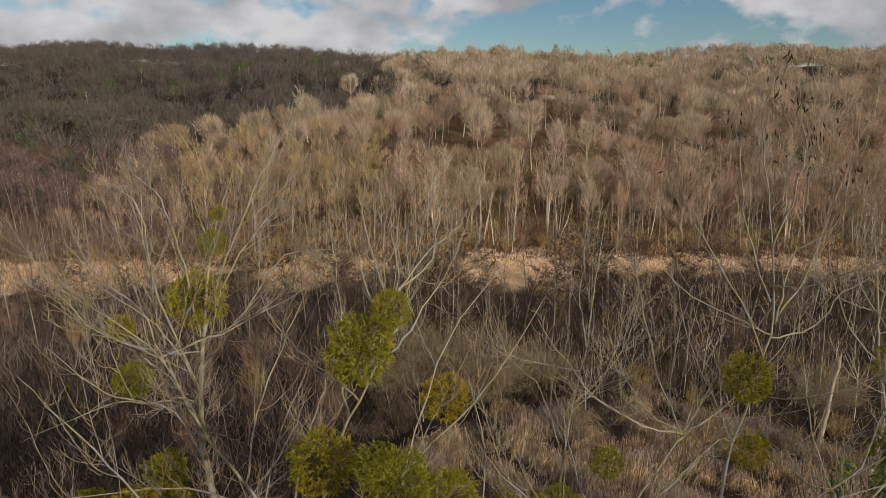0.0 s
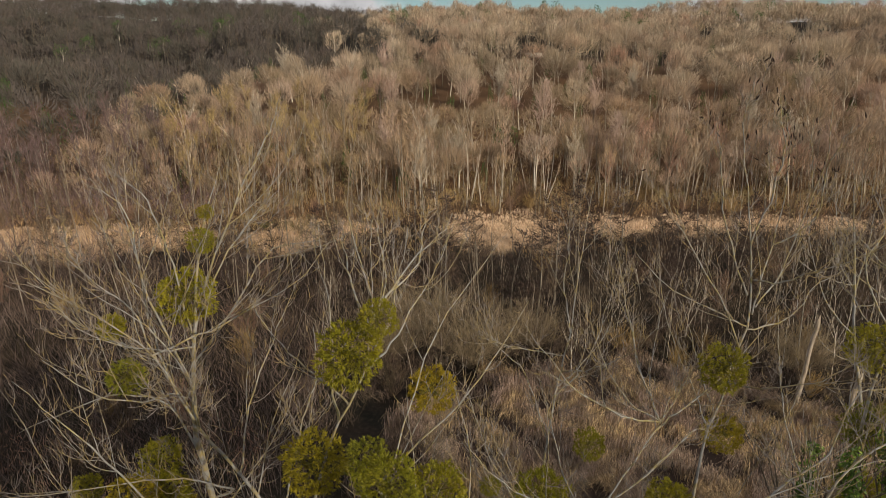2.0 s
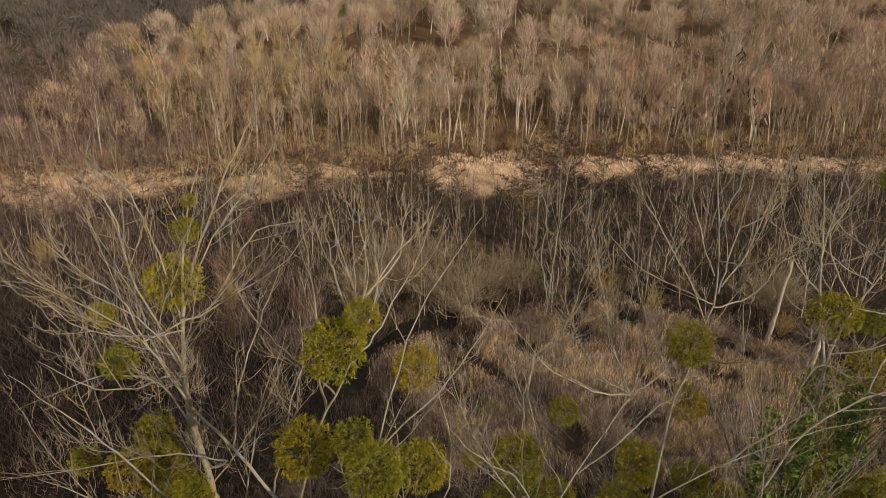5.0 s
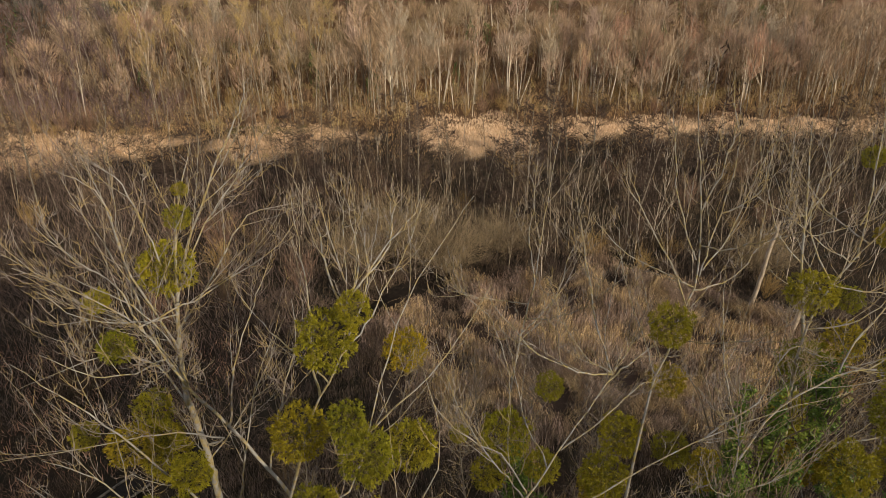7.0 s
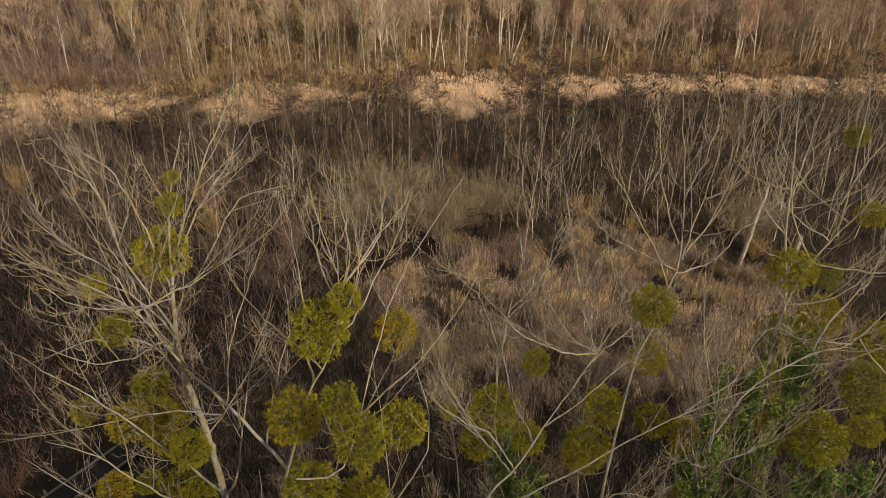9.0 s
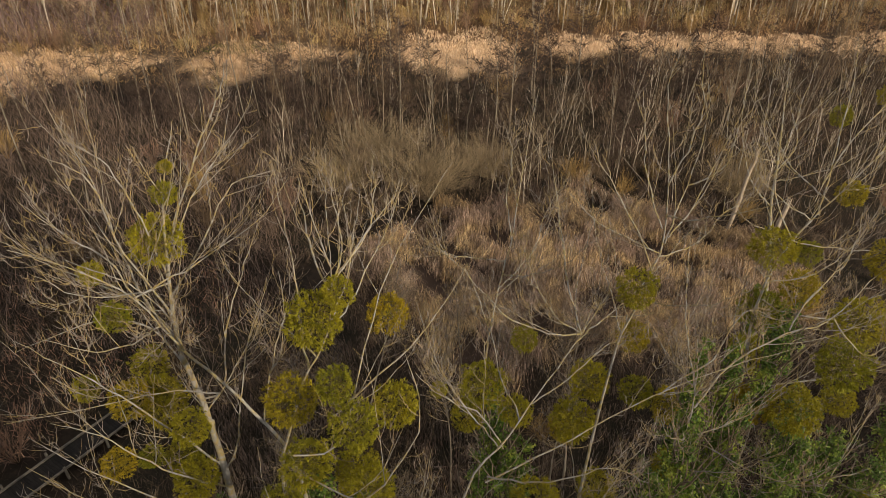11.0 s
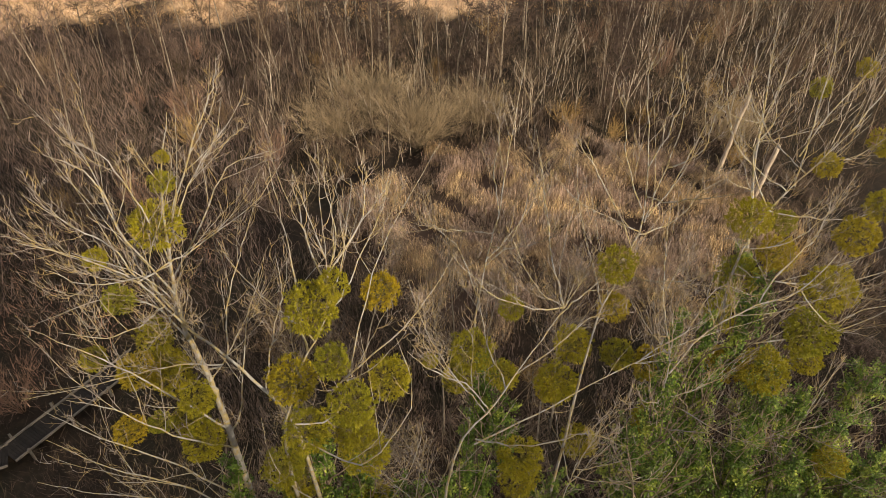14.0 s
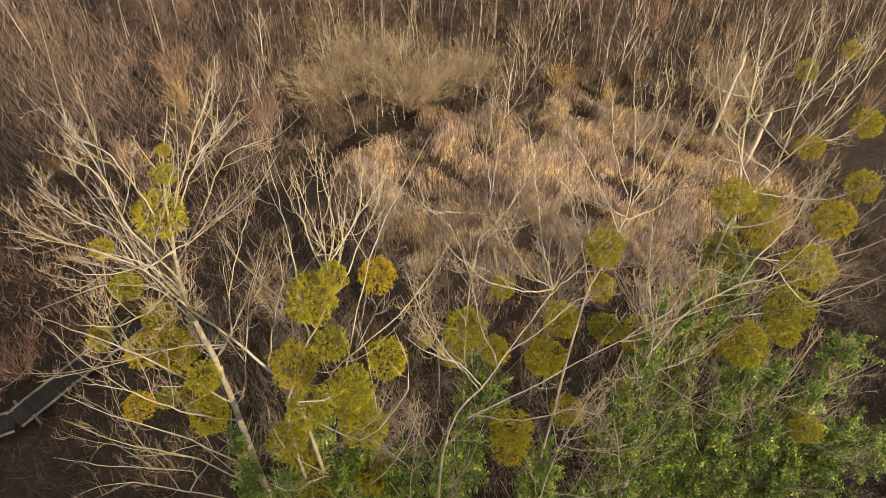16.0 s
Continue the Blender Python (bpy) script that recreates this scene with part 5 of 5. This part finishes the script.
IVY_EAST = [(8.30, 5.95, 14.45, 0.80, 1.44), (8.39, 7.40, 16.29, 0.39, 1.92), (8.49, 6.10, 14.42, 0.67, 1.65), (8.68, 6.75, 16.64, 0.65, 1.28),
    (8.81, 6.70, 15.20, 0.63, 1.98), (9.05, 6.50, 14.02, 0.48, 1.80), (9.33, 7.10, 14.80, 0.45, 2.16), (9.42, 5.85, 14.37, 0.80, 1.20),
    (9.68, 6.45, 15.15, 0.75, 1.44), (9.90, 7.60, 16.80, 0.90, 1.50), (9.93, 6.50, 14.92, 0.59, 1.98), (10.42, 6.90, 14.52, 0.42, 2.16),
    (10.74, 6.25, 15.02, 0.70, 1.44), (5.12, 6.25, 13.40, 0.42, 3.20), (0.89, 5.90, 16.60, 0.32, 2.40), (1.71, 8.60, 14.60, 0.36, 2.60),
    (3.05, 6.70, 13.60, 0.40, 2.40), (6.90, 8.60, 15.80, 0.42, 3.00), (10.50, 13.50, 14.50, 0.45, 3.20), (4.78, 6.20, 16.60, 0.42, 2.60), (4.55, 6.20, 18.40, 0.45, 1.80)]
IVY_LOW = [(4.60, 6.80, 12.60, 0.95, 2.40), (5.80, 7.40, 12.90, 1.05, 2.60), (6.90, 7.20, 12.40, 1.10, 2.60), (8.00, 7.60, 13.00, 1.10, 2.80), (9.10, 7.40, 12.50, 1.10, 2.60),
    (10.20, 7.80, 13.00, 1.10, 2.60), (1.20, 7.20, 13.20, 0.80, 2.40), (-0.60, 7.20, 13.40, 0.80, 2.20), (-2.70, 7.60, 12.80, 0.70, 2.40), (6.30, 9.00, 15.20, 0.90, 2.20), (8.60, 8.80, 15.60, 0.90, 2.20)]
for k, (x, y, z, w, h) in enumerate(IVY_WEST + IVY_MIDDLE + IVY_EAST + IVY_LOW):
    w *= 0.62 if z > 17.4 else 0.85 if z > 16 else 1.0
    ivy_mass((x, y, z), (w, w, h), int(2900 * w ** 0.85 * h), 60 + k, IVY)


# ---------------------------------------------------------------- boardwalk


def box(bm, a, b, w, h, z):
    """A beam between two points of the plan."""
    a, b = Vector((*a, 0)), Vector((*b, 0))
    d = (b - a).normalized()
    s = Vector((-d.y, d.x, 0)) * w / 2
    v = [bm.verts.new(p + Vector((0, 0, q))) for q in (z, z + h) for p in (a - s, b - s, b + s, a + s)]
    for f in ((3, 2, 1, 0), (4, 5, 6, 7), (0, 1, 5, 4), (1, 2, 6, 5), (2, 3, 7, 6), (3, 0, 4, 7)):
        bm.faces.new([v[i] for i in f])


def piece(name, bm, mat, parent, label=""):
    me = bpy.data.meshes.new(name)
    bm.to_mesh(me)
    bm.free()
    me.materials.append(mat)
    ob = new(name, me)
    ob.parent = parent
    return tagged(ob, label) if label else ob


def boardwalk():
    walkway = thing("boardwalk", (0, 0, 0), "dark weathered timber boardwalk with pale edge rails over wet ground", "boardwalk")
    line = [(-26.2, 17.0), (-18.75, 19.95), (-14.2, 26.0)]
    bm = bmesh.new()
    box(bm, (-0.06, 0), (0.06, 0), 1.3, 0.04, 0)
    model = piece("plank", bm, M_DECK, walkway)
    first = True
    for a, b in zip(line, line[1:]):
        a, b = Vector(a), Vector(b)
        d = (b - a).normalized()
        ang = math.atan2(d.y, d.x)
        cnt = int((b - a).length / 0.135)
        for i in range(cnt):
            p = a + d * (i + 0.5) * (b - a).length / cnt
            ob = model if first else model.copy()
            if not first:
                scene.collection.objects.link(ob)
            first = False
            ob.matrix_basis = pose(p.x, p.y, 0.4 + random.uniform(-0.004, 0.004), 0, 0, math.degrees(ang))
        s = Vector((-d.y, d.x))
        for side in (-1, 1):
            bm = bmesh.new()
            box(bm, a + s * side * 0.68, b + s * side * 0.68, 0.085, 0.1, 0.45)
            piece("edge_rail", bm, M_KERB, walkway, "pale grey timber edge rail")
            steps = int((b - a).length / 2.2)
            for i in range(steps):
                p = a + d * (i + 0.3) * 2.2 + s * side * 0.8
                bm = bmesh.new()
                box(bm, p - d * 0.055, p + d * 0.055, 0.11, 0.85, -0.1)
                piece("post", bm, M_KERB, walkway)


boardwalk()

# ---------------------------------------------------------------- broken trunks


def snag(base, top, radius, seed, label):
    g = np.random.default_rng(seed)
    b, t = np.array(base, float), np.array(top, float)
    s = np.linspace(0, 1, 12)[:, None]
    P = b + (t - b) * s + g.normal(size=(12, 3)) * 0.03
    ob = thing("broken_trunk", tuple(b), label, "dead tree")
    part("trunk", tubes((P - b)[None], np.linspace(radius, radius * 0.8, 12)[None], 9), M_SNAG, ob, smooth=True)
    n = 9
    a = np.arange(n) * 2 * np.pi / n
    e = np.c_[np.cos(a), np.sin(a), np.zeros(n)] * radius * 0.65 + (t - b)
    up = unit(t - b)
    Sp = np.stack([e - up * 0.2, e + up * g.uniform(0.1, 0.7, (n, 1))], 1)
    for k in range(n):
        part("splinter", tubes(Sp[k:k + 1], np.array([[radius * 0.3, 0.01]]), 3), M_SNAG, ob)


snag((26.6, 41.0, 0), (27.7, 41.8, 6.8), 0.17, 1, "bleached broken trunk with a splintered top")
snag((27.0, 36.4, 0), (28.1, 37.2, 4.8), 0.2, 2, "pale broken stump of a dead tree")
